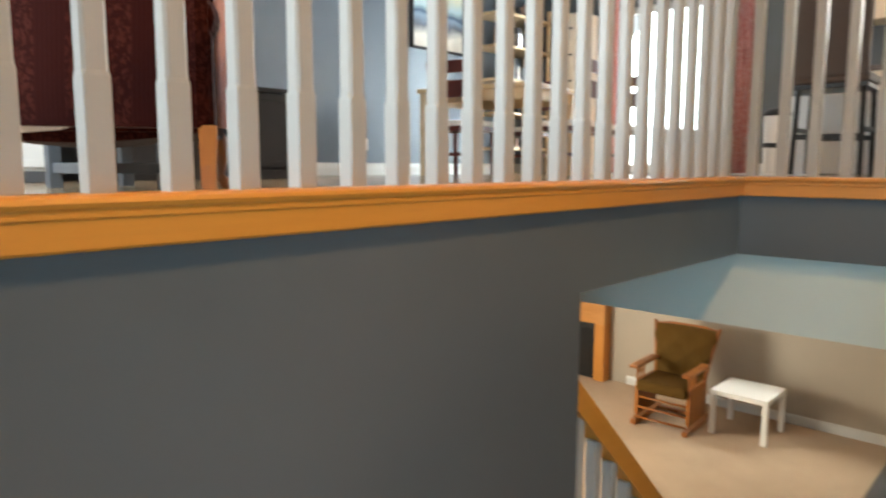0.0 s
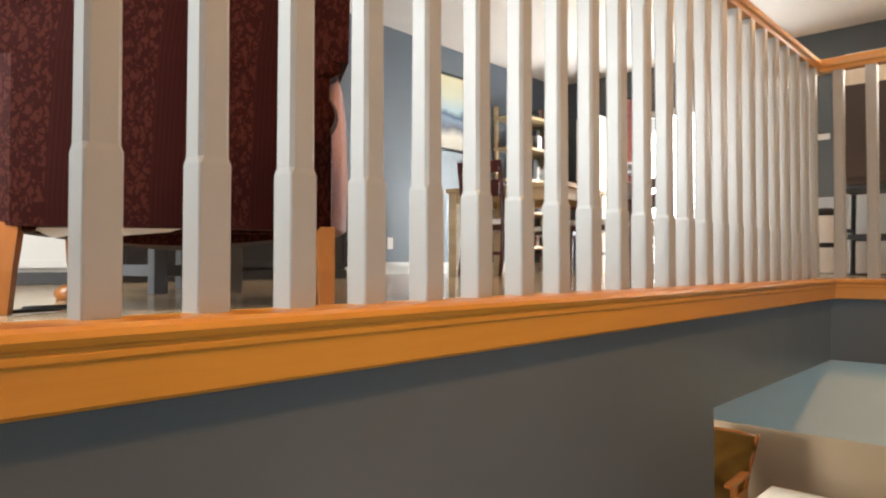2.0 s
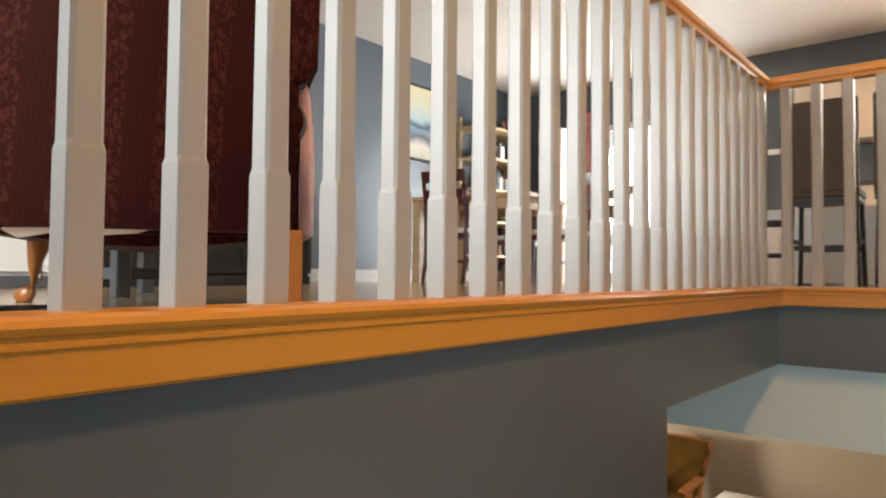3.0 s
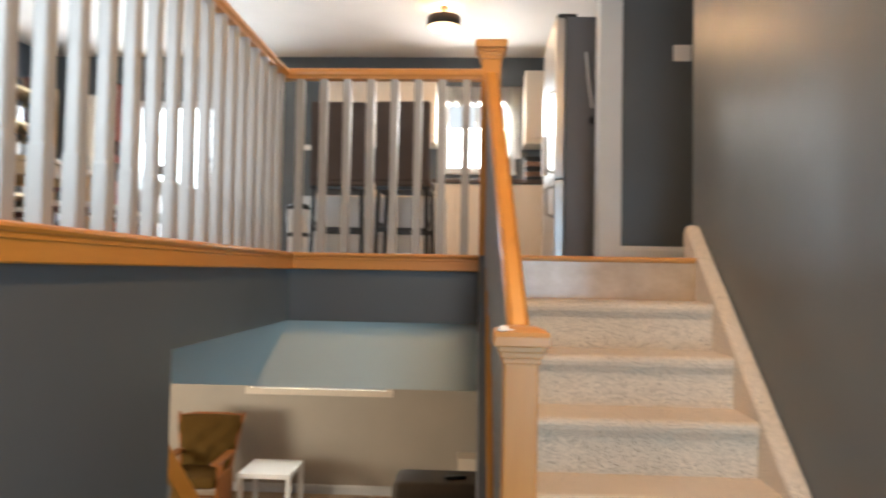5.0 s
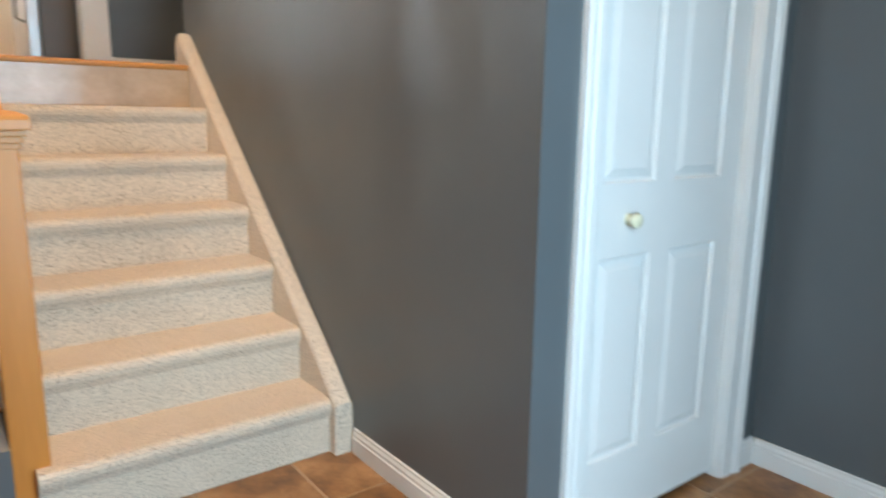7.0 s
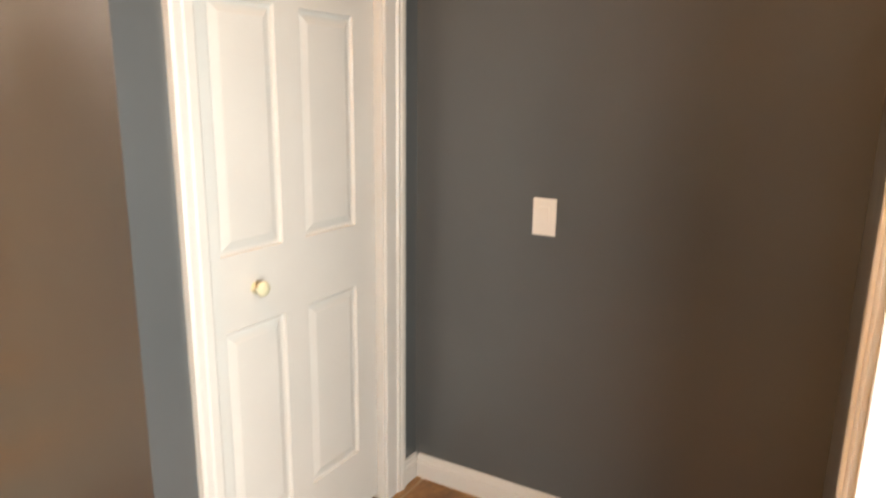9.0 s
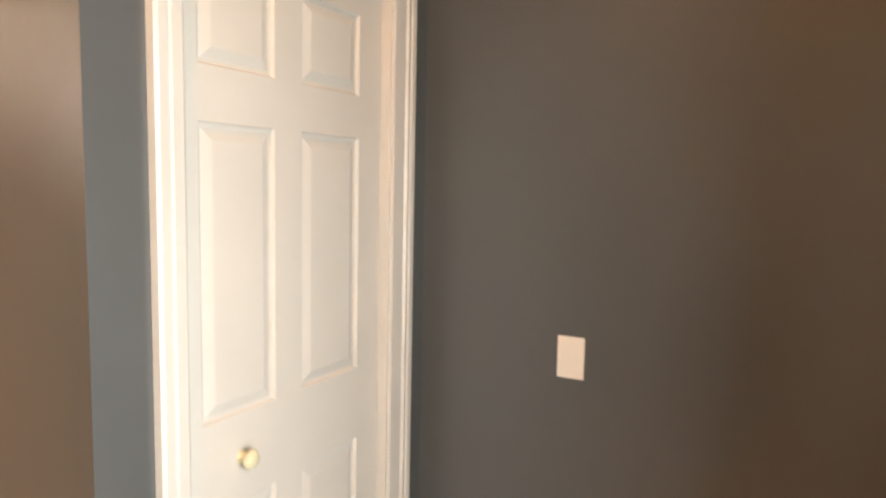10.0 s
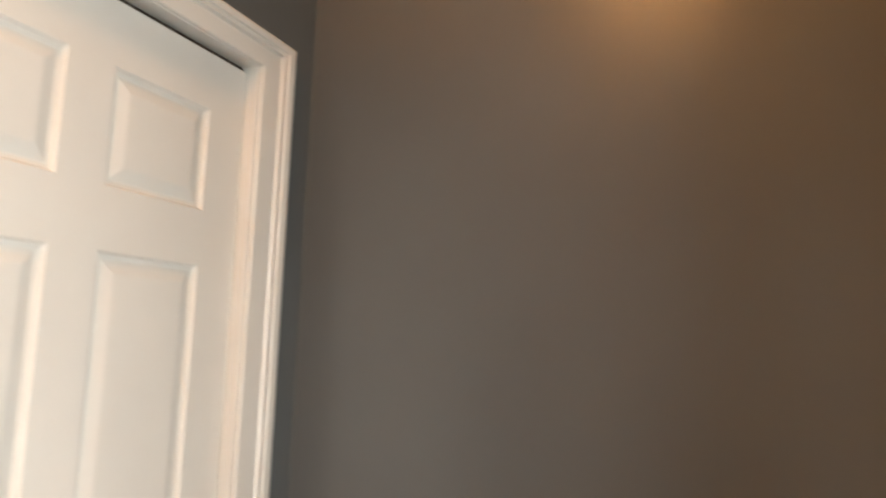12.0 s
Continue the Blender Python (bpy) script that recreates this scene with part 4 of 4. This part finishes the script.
def dining_chair():
    t = thing("dining_chair", "dark cherry dining chair with a pale padded seat at the table", "chair", (0, 0, 0), "chairs round the dining table")
    part("seat", bm_box((-0.22, -0.21, 0.43), (0.22, 0.21, 0.475), 0.015), SHEER, t, "pale padded seat")
    part("seat_frame", bm_box((-0.215, -0.205, 0.385), (0.215, 0.205, 0.43), 0.004), CHERRY, t)
    for sx in (-0.195, 0.195):
        part("front_leg", bm_loft([[Vector((sx + a * s, 0.185 + b * s, z)) for a, b in ((1, -1), (1, 1), (-1, 1), (-1, -1))] for z, s in ((0.001, 0.014), (0.385, 0.020))]), CHERRY, t)
        part("back_leg", bm_tube([(sx, -0.25, 0.001), (sx, -0.205, 0.22), (sx, -0.195, 0.45), (sx, -0.215, 0.72), (sx, -0.265, 0.96)], [0.017, 0.02, 0.022, 0.02, 0.017], 8), CHERRY, t, "", True)
    part("top_rail", bm_box((-0.20, -0.27, 0.86), (0.20, -0.235, 0.96), 0.01), CHERRY, t)
    part("back_panel", bm_box((-0.19, -0.245, 0.66), (0.19, -0.222, 0.80), 0.008), CHERRY, t)
    part("stretcher", bm_box((-0.19, -0.012, 0.18), (0.19, 0.012, 0.21), 0.003), CHERRY, t)
    return t


dc = dining_chair()
dc.matrix_basis = pose(-2.95, 2.82, ZG, 0, 0, 9)
for m in (pose(-2.27, 3.42, ZG, 0, 0, 100), pose(-2.36, 4.30, ZG, 0, 0, 150), pose(-3.12, 4.02, ZG, 0, 0, 186)):
    copy_thing(dc, m)

shelf = thing("shelving_unit", "tall pale pine shelving unit filled with kitchen oddments", "shelf", (-4.04, 4.93, ZG))
shelf.rotation_euler = (0, 0, radians(90))
for sx in (-0.48, 0.46):
    for sy in (-0.18, 0.18):
        part("post", bm_box((sx, sy - 0.02, 0.001), (sx + 0.035, sy + 0.02, 1.95), 0.003), PALE, shelf)
for z in (0.28, 0.68, 1.06, 1.43, 1.79):
    part("shelf_board", bm_box((-0.50, -0.20, z), (0.50, 0.20, z + 0.03), 0.003), PALE, shelf)
rnd = random.Random(4)
for z, n in ((0.31, 5), (0.71, 7), (1.09, 9), (1.46, 9), (1.82, 6)):
    for k in range(n):
        y = 4.50 + 0.86 * (k + 0.5) / n + rnd.uniform(-0.015, 0.015)
        h, w = rnd.uniform(0.10, 0.26), rnd.uniform(0.028, 0.36 / n)
        mt = rnd.choice([BLACK, BOOKS, STEEL, PLASTIC, CHERRY, BLACK, SLATE])
        if rnd.random() < 0.5:
            ob = part("storage_jar", bm_lathe([(0.002, 0), (w * 0.9, 0), (w, 0.01), (w, h * 0.75), (w * 0.7, h * 0.86), (w * 0.72, h), (0.002, h)], seg=16), mt, None, "", True)
            tagged(ob, "small storage jar standing on the pine shelf", "jar", "shelf oddments")
        else:
            ob = part("kitchen_box", bm_box((-0.08, -w, 0), (0.08, w, h), 0.006), mt)
            tagged(ob, "small kitchen box standing on the pine shelf", "box", "shelf oddments")
        ob.location = (-3.98 + rnd.uniform(-0.05, 0.05), y, ZG + z + 0.001)

drawer = thing("drawer_cabinet", "narrow cream drawer cabinet with dark pulls against the wall", "cabinet", (-3.56, 5.62, ZG))
part("body", bm_box((-0.16, -0.2, 0.001), (0.16, 0.2, 1.89), 0.004), CREAM, drawer)
for k in range(6):
    f = part("drawer_front", bm_box((-0.15, -0.215, 0.04 + 0.305 * k), (0.15, -0.2005, 0.335 + 0.305 * k), 0.003), CREAM, drawer)
    part("pull", bm_box((-0.04, -0.232, 0.18 + 0.305 * k), (0.04, -0.2155, 0.20 + 0.305 * k), 0.003), BLACK, f)

# patio door
pd = thing("window_1", "white framed glass patio door to the garden", "patio door", (0, 0, 0), kind="structure")
for a, b in (((-3.18, ZG + 0.03), (-3.10, 3.28)), ((-2.08, ZG + 0.03), (-2.0, 3.28)), ((-2.63, ZG + 0.11), (-2.55, 3.20)), ((-3.10, 3.20), (-2.08, 3.28)), ((-3.10, ZG + 0.03), (-2.08, ZG + 0.11))):
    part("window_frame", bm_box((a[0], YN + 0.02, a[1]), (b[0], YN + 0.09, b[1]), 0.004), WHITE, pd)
for a, b in ((-3.10, -2.63), (-2.55, -2.08)):
    g = part("pane", bm_box((a, YN + 0.05, ZG + 0.11), (b, YN + 0.056, 3.20)), GLASS, pd)
    g.visible_shadow = False


def curtain(name, label, x0, x1, y, z0, z1, material, folds=7, deep=0.025):
    n = folds * 6
    bm = bmesh.new()
    top, bot = [], []
    for k in range(n + 1):
        u = k / n
        dy = deep * math.sin(u * folds * 2 * math.pi)
        top.append(bm.verts.new((x0 + (x1 - x0) * u, y + dy * 0.6, z1)))
        bot.append(bm.verts.new((x0 + (x1 - x0) * u, y + dy, z0)))
    for k in range(n):
        bm.faces.new((bot[k], bot[k + 1], top[k + 1], top[k]))
    bmesh.ops.solidify(bm, geom=bm.faces[:], thickness=0.003)
    return tagged(part(name, bm, material, None, "", True), label, "curtain")


curtain("curtain", "pink patterned curtain beside the patio door", -1.82, -1.52, YN - 0.05, ZG + 0.02, 3.46, PINK, 4)
curtain("curtain", "pink patterned curtain beside the patio door", -3.38, -3.14, YN - 0.05, ZG + 0.02, 3.46, PINK, 4)
tagged(part("curtain_rod", bm_tube([(-3.42, YN - 0.05, 3.47), (-1.46, YN - 0.05, 3.47)], 0.010, 10), BRONZE, None, "", True), "dark bronze curtain rod over the patio door", "curtain rod")

# ---------------------------------------------------------------- kitchen
kw = thing("window_2", "white framed double kitchen window over the counter", "window", (0, 0, 0), kind="structure")
for a, b in (((0.50, 2.48), (0.545, 3.36)), ((1.205, 2.48), (1.25, 3.36)), ((0.855, 2.525), (0.895, 3.315)), ((0.545, 3.315), (1.205, 3.36)), ((0.545, 2.48), (1.205, 2.525))):
    part("window_frame", bm_box((a[0], YN + 0.02, a[1]), (b[0], YN + 0.09, b[1]), 0.004), WHITE, kw)
for a, b in ((0.545, 0.855), (0.895, 1.205)):
    part("pane", bm_box((a, YN + 0.05, 2.525), (b, YN + 0.056, 3.315)), GLASS, kw).visible_shadow = False
part("window_sill", bm_box((0.42, YN - 0.05, 2.44), (1.33, YN + 0.02, 2.48), 0.006), WHITE, kw)
for a, b in (((0.43, 2.48), (0.50, 3.43)), ((1.25, 2.48), (1.32, 3.43)), ((0.50, 3.36), (1.25, 3.43))):
    part("casing", bm_box((a[0], YN - 0.018, a[1]), (b[0], YN - 0.001, b[1]), 0.004), WHITE, kw)
curtain("valance", "short white valance over the kitchen window", 0.47, 1.28, YN - 0.06, 3.22, 3.45, GAUZE, 9, 0.02)
curtain("curtain", "white tied-back curtain beside the kitchen window", 1.20, 1.38, YN - 0.07, 2.62, 3.45, GAUZE, 4, 0.02)


def wall_cabinet(name, label, x0, x1, y0, y1, z0, z1, doors):
    t = thing(name, label, "cabinet", ((x0 + x1) / 2, y1, z0))
    w, dp, h = (x1 - x0) / 2, y1 - y0, z1 - z0
    part("body", bm_box((-w, -dp, 0.0), (w, -0.001, h), 0.003), CREAM, t)
    step = 2 * w / doors
    for k in range(doors):
        a, b = -w + step * k + 0.004, -w + step * (k + 1) - 0.004
        f = part("door_front", bm_box((a, -dp - 0.019, 0.006), (b, -dp - 0.0005, h - 0.006), 0.004), CREAM, t)
        part("panel", bm_box((a + 0.06, -dp - 0.026, 0.07), (b - 0.06, -dp - 0.0195, h - 0.07), 0.006), CREAM, f)
        part("knob", bm_lathe([(0.002, 0), (0.006, 0), (0.006, -0.012), (0.013, -0.016), (0.012, -0.024), (0.002, -0.026)], (b - 0.03, -dp - 0.0192, h * 0.12), 12, axis="y"), STEEL, f, "", True)
    return t


for k in range(3):
    wall_cabinet("wall_cabinet", "cream panelled wall cabinet above the counter", -0.84 + 0.42 * k, -0.42 + 0.42 * k - 0.002, YN - 0.33, YN, 2.74, 3.45, 1)
wall_cabinet("wall_cabinet", "cream panelled wall cabinet above the counter", 1.40, 2.19, YN - 0.33, YN, 2.74, 3.56, 2)
for k in range(6):
    wall_cabinet("base_cabinet", "cream panelled base cabinet under the dark counter", -0.84 + 0.5 * k, -0.84 + 0.5 * (k + 1) - 0.002, YN - 0.6, YN, ZF, 2.26, 1)
tagged(part("countertop", bm_box((-0.87, YN - 0.635, 2.262), (2.17, YN - 0.001, 2.305), 0.006), COUNTER), "dark brown laminate countertop along the kitchen wall", "countertop")
for k in range(5):
    tagged(part("book", bm_box((1.40, YN - 0.50, 2.307 + 0.055 * k), (1.66 - 0.01 * (k % 2), YN - 0.30, 2.355 + 0.055 * k), 0.004), BOOKS if k % 2 else BLACK), "thick dark cookbook stacked on the counter", "book", "cookbook stack")

fr = thing("refrigerator", "tall fridge with grey sides and stainless steel doors", "refrigerator", (0, 0, ZF))
part("body", bm_box((1.50, 2.90, 0.015), (2.19, 3.72, 1.775), 0.006), FRIDGE, fr)
for z0, z1 in ((0.04, 0.60), (0.61, 1.77)):
    dd = part("fridge_door", bm_box((1.425, 2.905, z0), (1.497, 3.715, z1), 0.014, 3), STEEL, fr, "stainless steel door")
    zz = (0.34, 0.56) if z0 < 0.3 else (0.66, 1.25)
    part("handle", bm_tube([(1.424, 2.97, zz[0]), (1.375, 2.97, zz[0] + 0.02), (1.372, 2.97, zz[1] - 0.02), (1.424, 2.97, zz[1])], 0.012, 10), STEEL, dd, "steel bar handle", True)
part("hinge_cover", bm_box((1.44, 2.92, 1.776), (1.58, 3.02, 1.805), 0.008), BLACK, fr, "black hinge cover")
sw2 = thing("fly_swatter", "white wire swatter with a black clip hung on the fridge side", "swatter", (0, 0, 0))
part("wire", bm_tube([(1.640, 2.894, 2.90), (1.655, 2.892, 2.72), (1.685, 2.893, 2.50)], 0.008, 8), PLASTIC, sw2, "", True)
part("clip", bm_lathe([(0.002, 0), (0.030, 0), (0.034, -0.02), (0.020, -0.035), (0.002, -0.036)], (1.695, 2.899, 2.41), 14, axis="y"), BLACK, sw2, "", True)
bag = thing("dish_towel", "white dish towel draped over the fridge handle", "towel", (0, 0, 0))
part("cloth", bm_loft([[Vector((1.36 + dx, 2.97 + s * 0.05 * math.sin(q), ZF + 0.64 + dz)) for q, s, dx, dz in ((0, 1, -0.012, z), (1.2, 1, -0.016, z), (2.4, 1, 0.016, z), (3.6, 1, 0.02, z), (4.8, 1, -0.010, z))] for z in (0.0, 0.10, 0.2, 0.27)]), SHEER, bag, "", True)

hs = thing("hall_switch", "white plastic double switch on the dark hall wall", "light switch", (2.15, 2.35, 2.715))
part("plate", bm_box((-0.055, -0.006, -0.052), (0.055, -0.0005, 0.052), 0.003), PLASTIC, hs)
for x in (-0.025, 0.025):
    part("rocker", bm_box((x - 0.016, -0.010, -0.032), (x + 0.016, -0.0055, 0.032), 0.002), PLASTIC, hs)


def bar_stool():
    t = thing("counter_stool", "black metal stool with a tall taupe upholstered back", "stool", (0, 0, 0), "stools in the kitchen")
    for sx in (-0.18, 0.18):
        for sy in (-0.17, 0.17):
            part("leg", bm_tube([(sx * 1.08, sy * 1.08, 0.001), (sx, sy, 0.56)], 0.016, 8), BLACK, t)
    part("seat", bm_box((-0.21, -0.20, 0.565), (0.21, 0.20, 0.63), 0.02, 3), TAUPECLOTH, t)
    part("seat_frame", bm_box((-0.205, -0.195, 0.535), (0.205, 0.195, 0.564), 0.004), BLACK, t)
    part("backrest", bm_box((-0.205, -0.215, 0.60), (0.205, -0.155, 1.20), 0.02, 3), TAUPECLOTH, t)
    for a, b in (((-0.175, -0.19, 0.22), (0.175, -0.17, 0.255)), ((-0.175, 0.17, 0.22), (0.175, 0.19, 0.255)), ((-0.20, -0.17, 0.27), (-0.18, 0.17, 0.30)), ((0.18, -0.17, 0.27), (0.20, 0.17, 0.30))):
        part("footrest", bm_box(a, b, 0.004), BLACK, t)
    return t


st = bar_stool()
st.matrix_basis = pose(-0.18, 3.30, ZF, 0, 0, 2)
copy_thing(st, pose(0.33, 3.27, ZF, 0, 0, -3))
bin_ = thing("waste_bin", "small white waste bin with a dark lid beside the stools", "bin", (-0.44, 3.02, ZF))
part("body", bm_lathe([(0.002, 0.001), (0.065, 0.001), (0.07, 0.02), (0.080, 0.36), (0.077, 0.372), (0.002, 0.372)], seg=28), PLASTIC, bin_, "", True)
part("lid", bm_lathe([(0.002, 0.3725), (0.083, 0.3725), (0.085, 0.385), (0.072, 0.405), (0.040, 0.420), (0.002, 0.423)], seg=28), BLACK, bin_, "dark domed lid", True)
part("band", bm_lathe([(0.0742, 0.17), (0.0772, 0.17), (0.0778, 0.20), (0.0748, 0.20), (0.0742, 0.17)], seg=28), BLACK, bin_, "dark band", True)
pen = thing("peninsula", "white panelled kitchen peninsula behind the stools", "cabinet", (-0.05, 3.78, ZF))
part("body", bm_box((-0.62, 0.0, 0.001), (0.66, 0.5, 0.56), 0.004), WHITE, pen)
th = tagged(part("thermostat", bm_box((-0.06, -0.02, -0.03), (0.06, -0.001, 0.03), 0.005), PLASTIC), "white wall thermostat on the dark wall", "thermostat")
th.location = (-1.10, YN, 2.74)

# ---------------------------------------------------------------- basement room
wb = thing("window_3", "beige framed basement window with a deep sill", "window", (0, 0, 0), kind="structure")
for a, b in (((-1.66, -0.05), (-1.61, 0.66)), ((-0.15, -0.05), (-0.10, 0.66)), ((-1.61, -0.05), (-0.15, 0.0)), ((-0.90, 0.0), (-0.86, 0.66))):
    part("window_frame", bm_box((a[0], 5.86, a[1]), (b[0], 5.92, b[1]), 0.004), WHITE, wb)
for a, b in ((-1.61, -0.90), (-0.86, -0.15)):
    part("pane", bm_box((a, 5.885, 0.0), (b, 5.89, 0.66)), GLASS, wb).visible_shadow = False
for a, b in (((-1.73, -0.12), (-0.03, -0.05)), ((-1.73, -0.05), (-1.66, 0.72)), ((-0.10, -0.05), (-0.03, 0.72))):
    part("casing", bm_box((a[0], 5.762, a[1]), (b[0], 5.779, b[1]), 0.004), CREAM, wb)

side = thing("side_table", "square white side table with straight legs on the carpet", "table", (-1.24, 5.22, ZL))
part("tabletop", bm_box((-0.275, -0.275, 0.40), (0.275, 0.275, 0.45), 0.003), PLASTIC, side)
for sx in (-0.25, 0.25):
    for sy in (-0.25, 0.25):
        part("leg", bm_box((sx - 0.025, sy - 0.025, 0.001), (sx + 0.025, sy + 0.025, 0.40), 0.002), PLASTIC, side)

gl = thing("glider_rocker", "reddish oak glider rocker with tufted olive cushions", "armchair", (-1.92, 4.97, ZL))
gl.rotation_euler = (0, 0, radians(3))
for sx in (-0.27, 0.27):
    part("side_panel", bm_box((sx - 0.012, -0.26, 0.08), (sx + 0.012, 0.22, 0.46), 0.004), BROWNWOOD, gl)
    part("arm_rest", bm_box((sx - 0.045 * (1 if sx > 0 else 1.2), -0.36, 0.60), (sx + 0.045, 0.20, 0.632), 0.012), BROWNWOOD, gl)
    for y in (-0.26, -0.18, -0.10):
        part("spindle", bm_tube([(sx, y, 0.36), (sx, y, 0.60)], [0.011, 0.013], 8), BROWNWOOD, gl)
    part("front_post", bm_box((sx - 0.018, -0.27, 0.10), (sx + 0.018, -0.235, 0.40), 0.003), BROWNWOOD, gl)
    part("base_runner", bm_box((sx - 0.03, -0.34, 0.001), (sx + 0.03, 0.34, 0.05), 0.008), BROWNWOOD, gl)
    part("back_post", bm_tube([(sx * 0.92, 0.16, 0.34), (sx * 1.07, 0.26, 0.66), (sx * 1.25, 0.34, 0.94), (sx * 1.30, 0.352, 0.985)], [0.020, 0.022, 0.022, 0.014], 8), BROWNWOOD, gl, "", True)
for z, y in ((0.08, -0.30), (0.17, -0.25), (0.28, -0.25)):
    part("stretcher", bm_tube([(-0.27, y, z), (0.27, y, z)], 0.012, 8), BROWNWOOD, gl, "", True)
part("base_cross", bm_box((-0.24, 0.25, 0.012), (0.24, 0.30, 0.045), 0.004), BROWNWOOD, gl)
part("seat_cushion", bm_box((-0.26, -0.32, 0.36), (0.26, 0.20, 0.47), 0.04, 4), OLIVE, gl, "olive padded seat cushion", True)
# tufted back cushion: a bulged slab with buttons
nx, nz = 13, 17
bm = bmesh.new()
grid = []
for face in (0, 1):
    g = []
    for j in range(nz + 1):
        row = []
        for i in range(nx + 1):
            u, w = i / nx * 2 - 1, j / nz
            half = (0.265 + 0.095 * w) * (1 - 0.10 * max(0.0, w - 0.85) ** 1.5 / 0.06)
            edge = (1 - abs(u) ** 4) * (1 - (2 * w - 1) ** 6)
            tuft = 0.028 * math.cos(u * math.pi * 2.5) * math.cos(w * math.pi * 5)
            dpt = (0.015 + 0.055 * edge + tuft * edge) * (-1 if face == 0 else 0.4)
            row.append(bm.verts.new((u * half, 0.20 + 0.145 * w + dpt, 0.42 + 0.53 * w + 0.014 * (1 - u * u) * w)))
        g.append(row)
    grid.append(g)
    for j in range(nz):
        for i in range(nx):
            q = (g[j][i], g[j][i + 1], g[j + 1][i + 1], g[j + 1][i])
            bm.faces.new(q if face == 0 else q[::-1])
rim = [(j, 0) for j in range(nz + 1)] + [(nz, i) for i in range(1, nx + 1)] + [(j, nx) for j in range(nz - 1, -1, -1)] + [(0, i) for i in range(nx - 1, 0, -1)]
for a, b in zip(rim, rim[1:] + rim[:1]):
    bm.faces.new((grid[0][a[0]][a[1]], grid[0][b[0]][b[1]], grid[1][b[0]][b[1]], grid[1][a[0]][a[1]]))
bmesh.ops.recalc_face_normals(bm, faces=bm.faces[:])
part("back_cushion", bm, OLIVE, gl, "tufted olive back cushion", True)
part("top_rail", bm_tube([(-0.34, 0.36, 0.94), (-0.17, 0.372, 0.965), (0.17, 0.372, 0.965), (0.34, 0.36, 0.94)], 0.017, 8), BROWNWOOD, gl, "", True)

fp = thing("fireplace", "honey oak fireplace surround with a black firebox", "fireplace", (-3.66, 5.78, ZL))
part("pilaster", bm_box((0.42, -0.16, 0.001), (0.56, -0.001, 0.7195), 0.005), OAK_Z, fp)
part("pilaster", bm_box((-0.56, -0.16, 0.001), (-0.42, -0.001, 0.7195), 0.005), OAK_Z, fp)
part("frieze", bm_box((-0.56, -0.16, 0.72), (0.56, -0.001, 1.02), 0.005), OAK_X, fp)
part("mantel_shelf", bm_box((-0.62, -0.22, 1.021), (0.62, -0.001, 1.06), 0.006), OAK_X, fp)
part("firebox", bm_box((-0.42, -0.10, 0.001), (0.42, -0.001, 0.719)), BLACK, fp, "black firebox")
part("grille", bm_box((-0.34, -0.112, 0.06), (0.34, -0.101, 0.64), 0.004), paint("fire_glass", (0.015, 0.015, 0.016), 0.3, 0.05), fp, "dark glass front")

sofa = thing("recliner_sofa", "dark brown leather recliner sofa seen from behind", "sofa", (0.95, 3.45, ZL))
part("base", bm_box((-0.78, -0.42, 0.04), (0.95, 0.50, 0.42), 0.05, 4), LEATHER, sofa, "", True)
part("arm", bm_box((-0.80, -0.40, 0.05), (-0.58, 0.52, 0.57), 0.08, 4), LEATHER, sofa, "", True)
part("back_cushion", bm_box((-0.70, -0.12, 0.60), (0.95, 0.33, 0.90), 0.075, 4), LEATHER, sofa, "padded leather back cushion", True)
part("back_shell", bm_box((-0.66, -0.10, 0.40), (0.95, 0.28, 0.62), 0.04, 3), LEATHER, sofa, "", True)
rc = thing("tv_remote", "black remote control lying on the sofa back", "remote", (0.74, 3.50, ZL + 0.905))
rc.rotation_euler = (0, 0, radians(-70))
part("case", bm_box((-0.022, -0.085, 0), (0.022, 0.085, 0.02), 0.006), BLACK, rc)
part("keypad", bm_box((-0.015, -0.06, 0.0202), (0.015, 0.05, 0.0225), 0.001), SLATE, rc)
nightstand = thing("drawer_table", "small cream drawer table on slim legs by the basement wall", "side table", (0.955, 5.635, ZL))
part("drawer_box", bm_box((-0.23, -0.13, 0.350), (0.23, 0.13, 0.496), 0.004), CREAM, nightstand)
part("top", bm_box((-0.238, -0.138, 0.4965), (0.238, 0.138, 0.512), 0.004), CREAM, nightstand)
for lx, ly in ((-0.21, -0.11), (-0.21, 0.11), (0.21, -0.11), (0.21, 0.11)):
    part("leg", bm_box((lx - 0.014, ly - 0.014, 0.001), (lx + 0.014, ly + 0.014, 0.3495), 0.003), CREAM, nightstand)

# ---------------------------------------------------------------- floor tiles
PITCH, GAP = 0.3325, 0.009
sizes = {}
for i in range(-1, 11):
    for j in range(-1, 10):
        xa, xb = 0.074 + PITCH * (i - 1) + GAP / 2, 0.074 + PITCH * i - GAP / 2
        ya, yb = -0.090 - PITCH * j + GAP / 2, -0.090 - PITCH * (j - 1) - GAP / 2
        xa, xb, ya, yb = max(xa, 0.004), min(xb, XS - 0.002), max(ya, YF - 0.138), min(yb, -0.10 if xa > 1.03 else -0.205)
        if xa > 1.98 and yb > YD and ya < YD:
            yb = YD + 0.06
        elif xa > 1.98 and ya >= YD:
            continue
        if xb - xa < 0.02 or yb - ya < 0.02:
            continue
        key = (round(xb - xa, 3), round(yb - ya, 3))
        if key not in sizes:
            sizes[key] = mesh_of("tile", bm_box((-key[0] / 2, -key[1] / 2, -0.009), (key[0] / 2, key[1] / 2, 0.0), 0.0025, 1), TILE)
        shared("tile", sizes[key], sub, ((xa + xb) / 2, (ya + yb) / 2, 0.0))
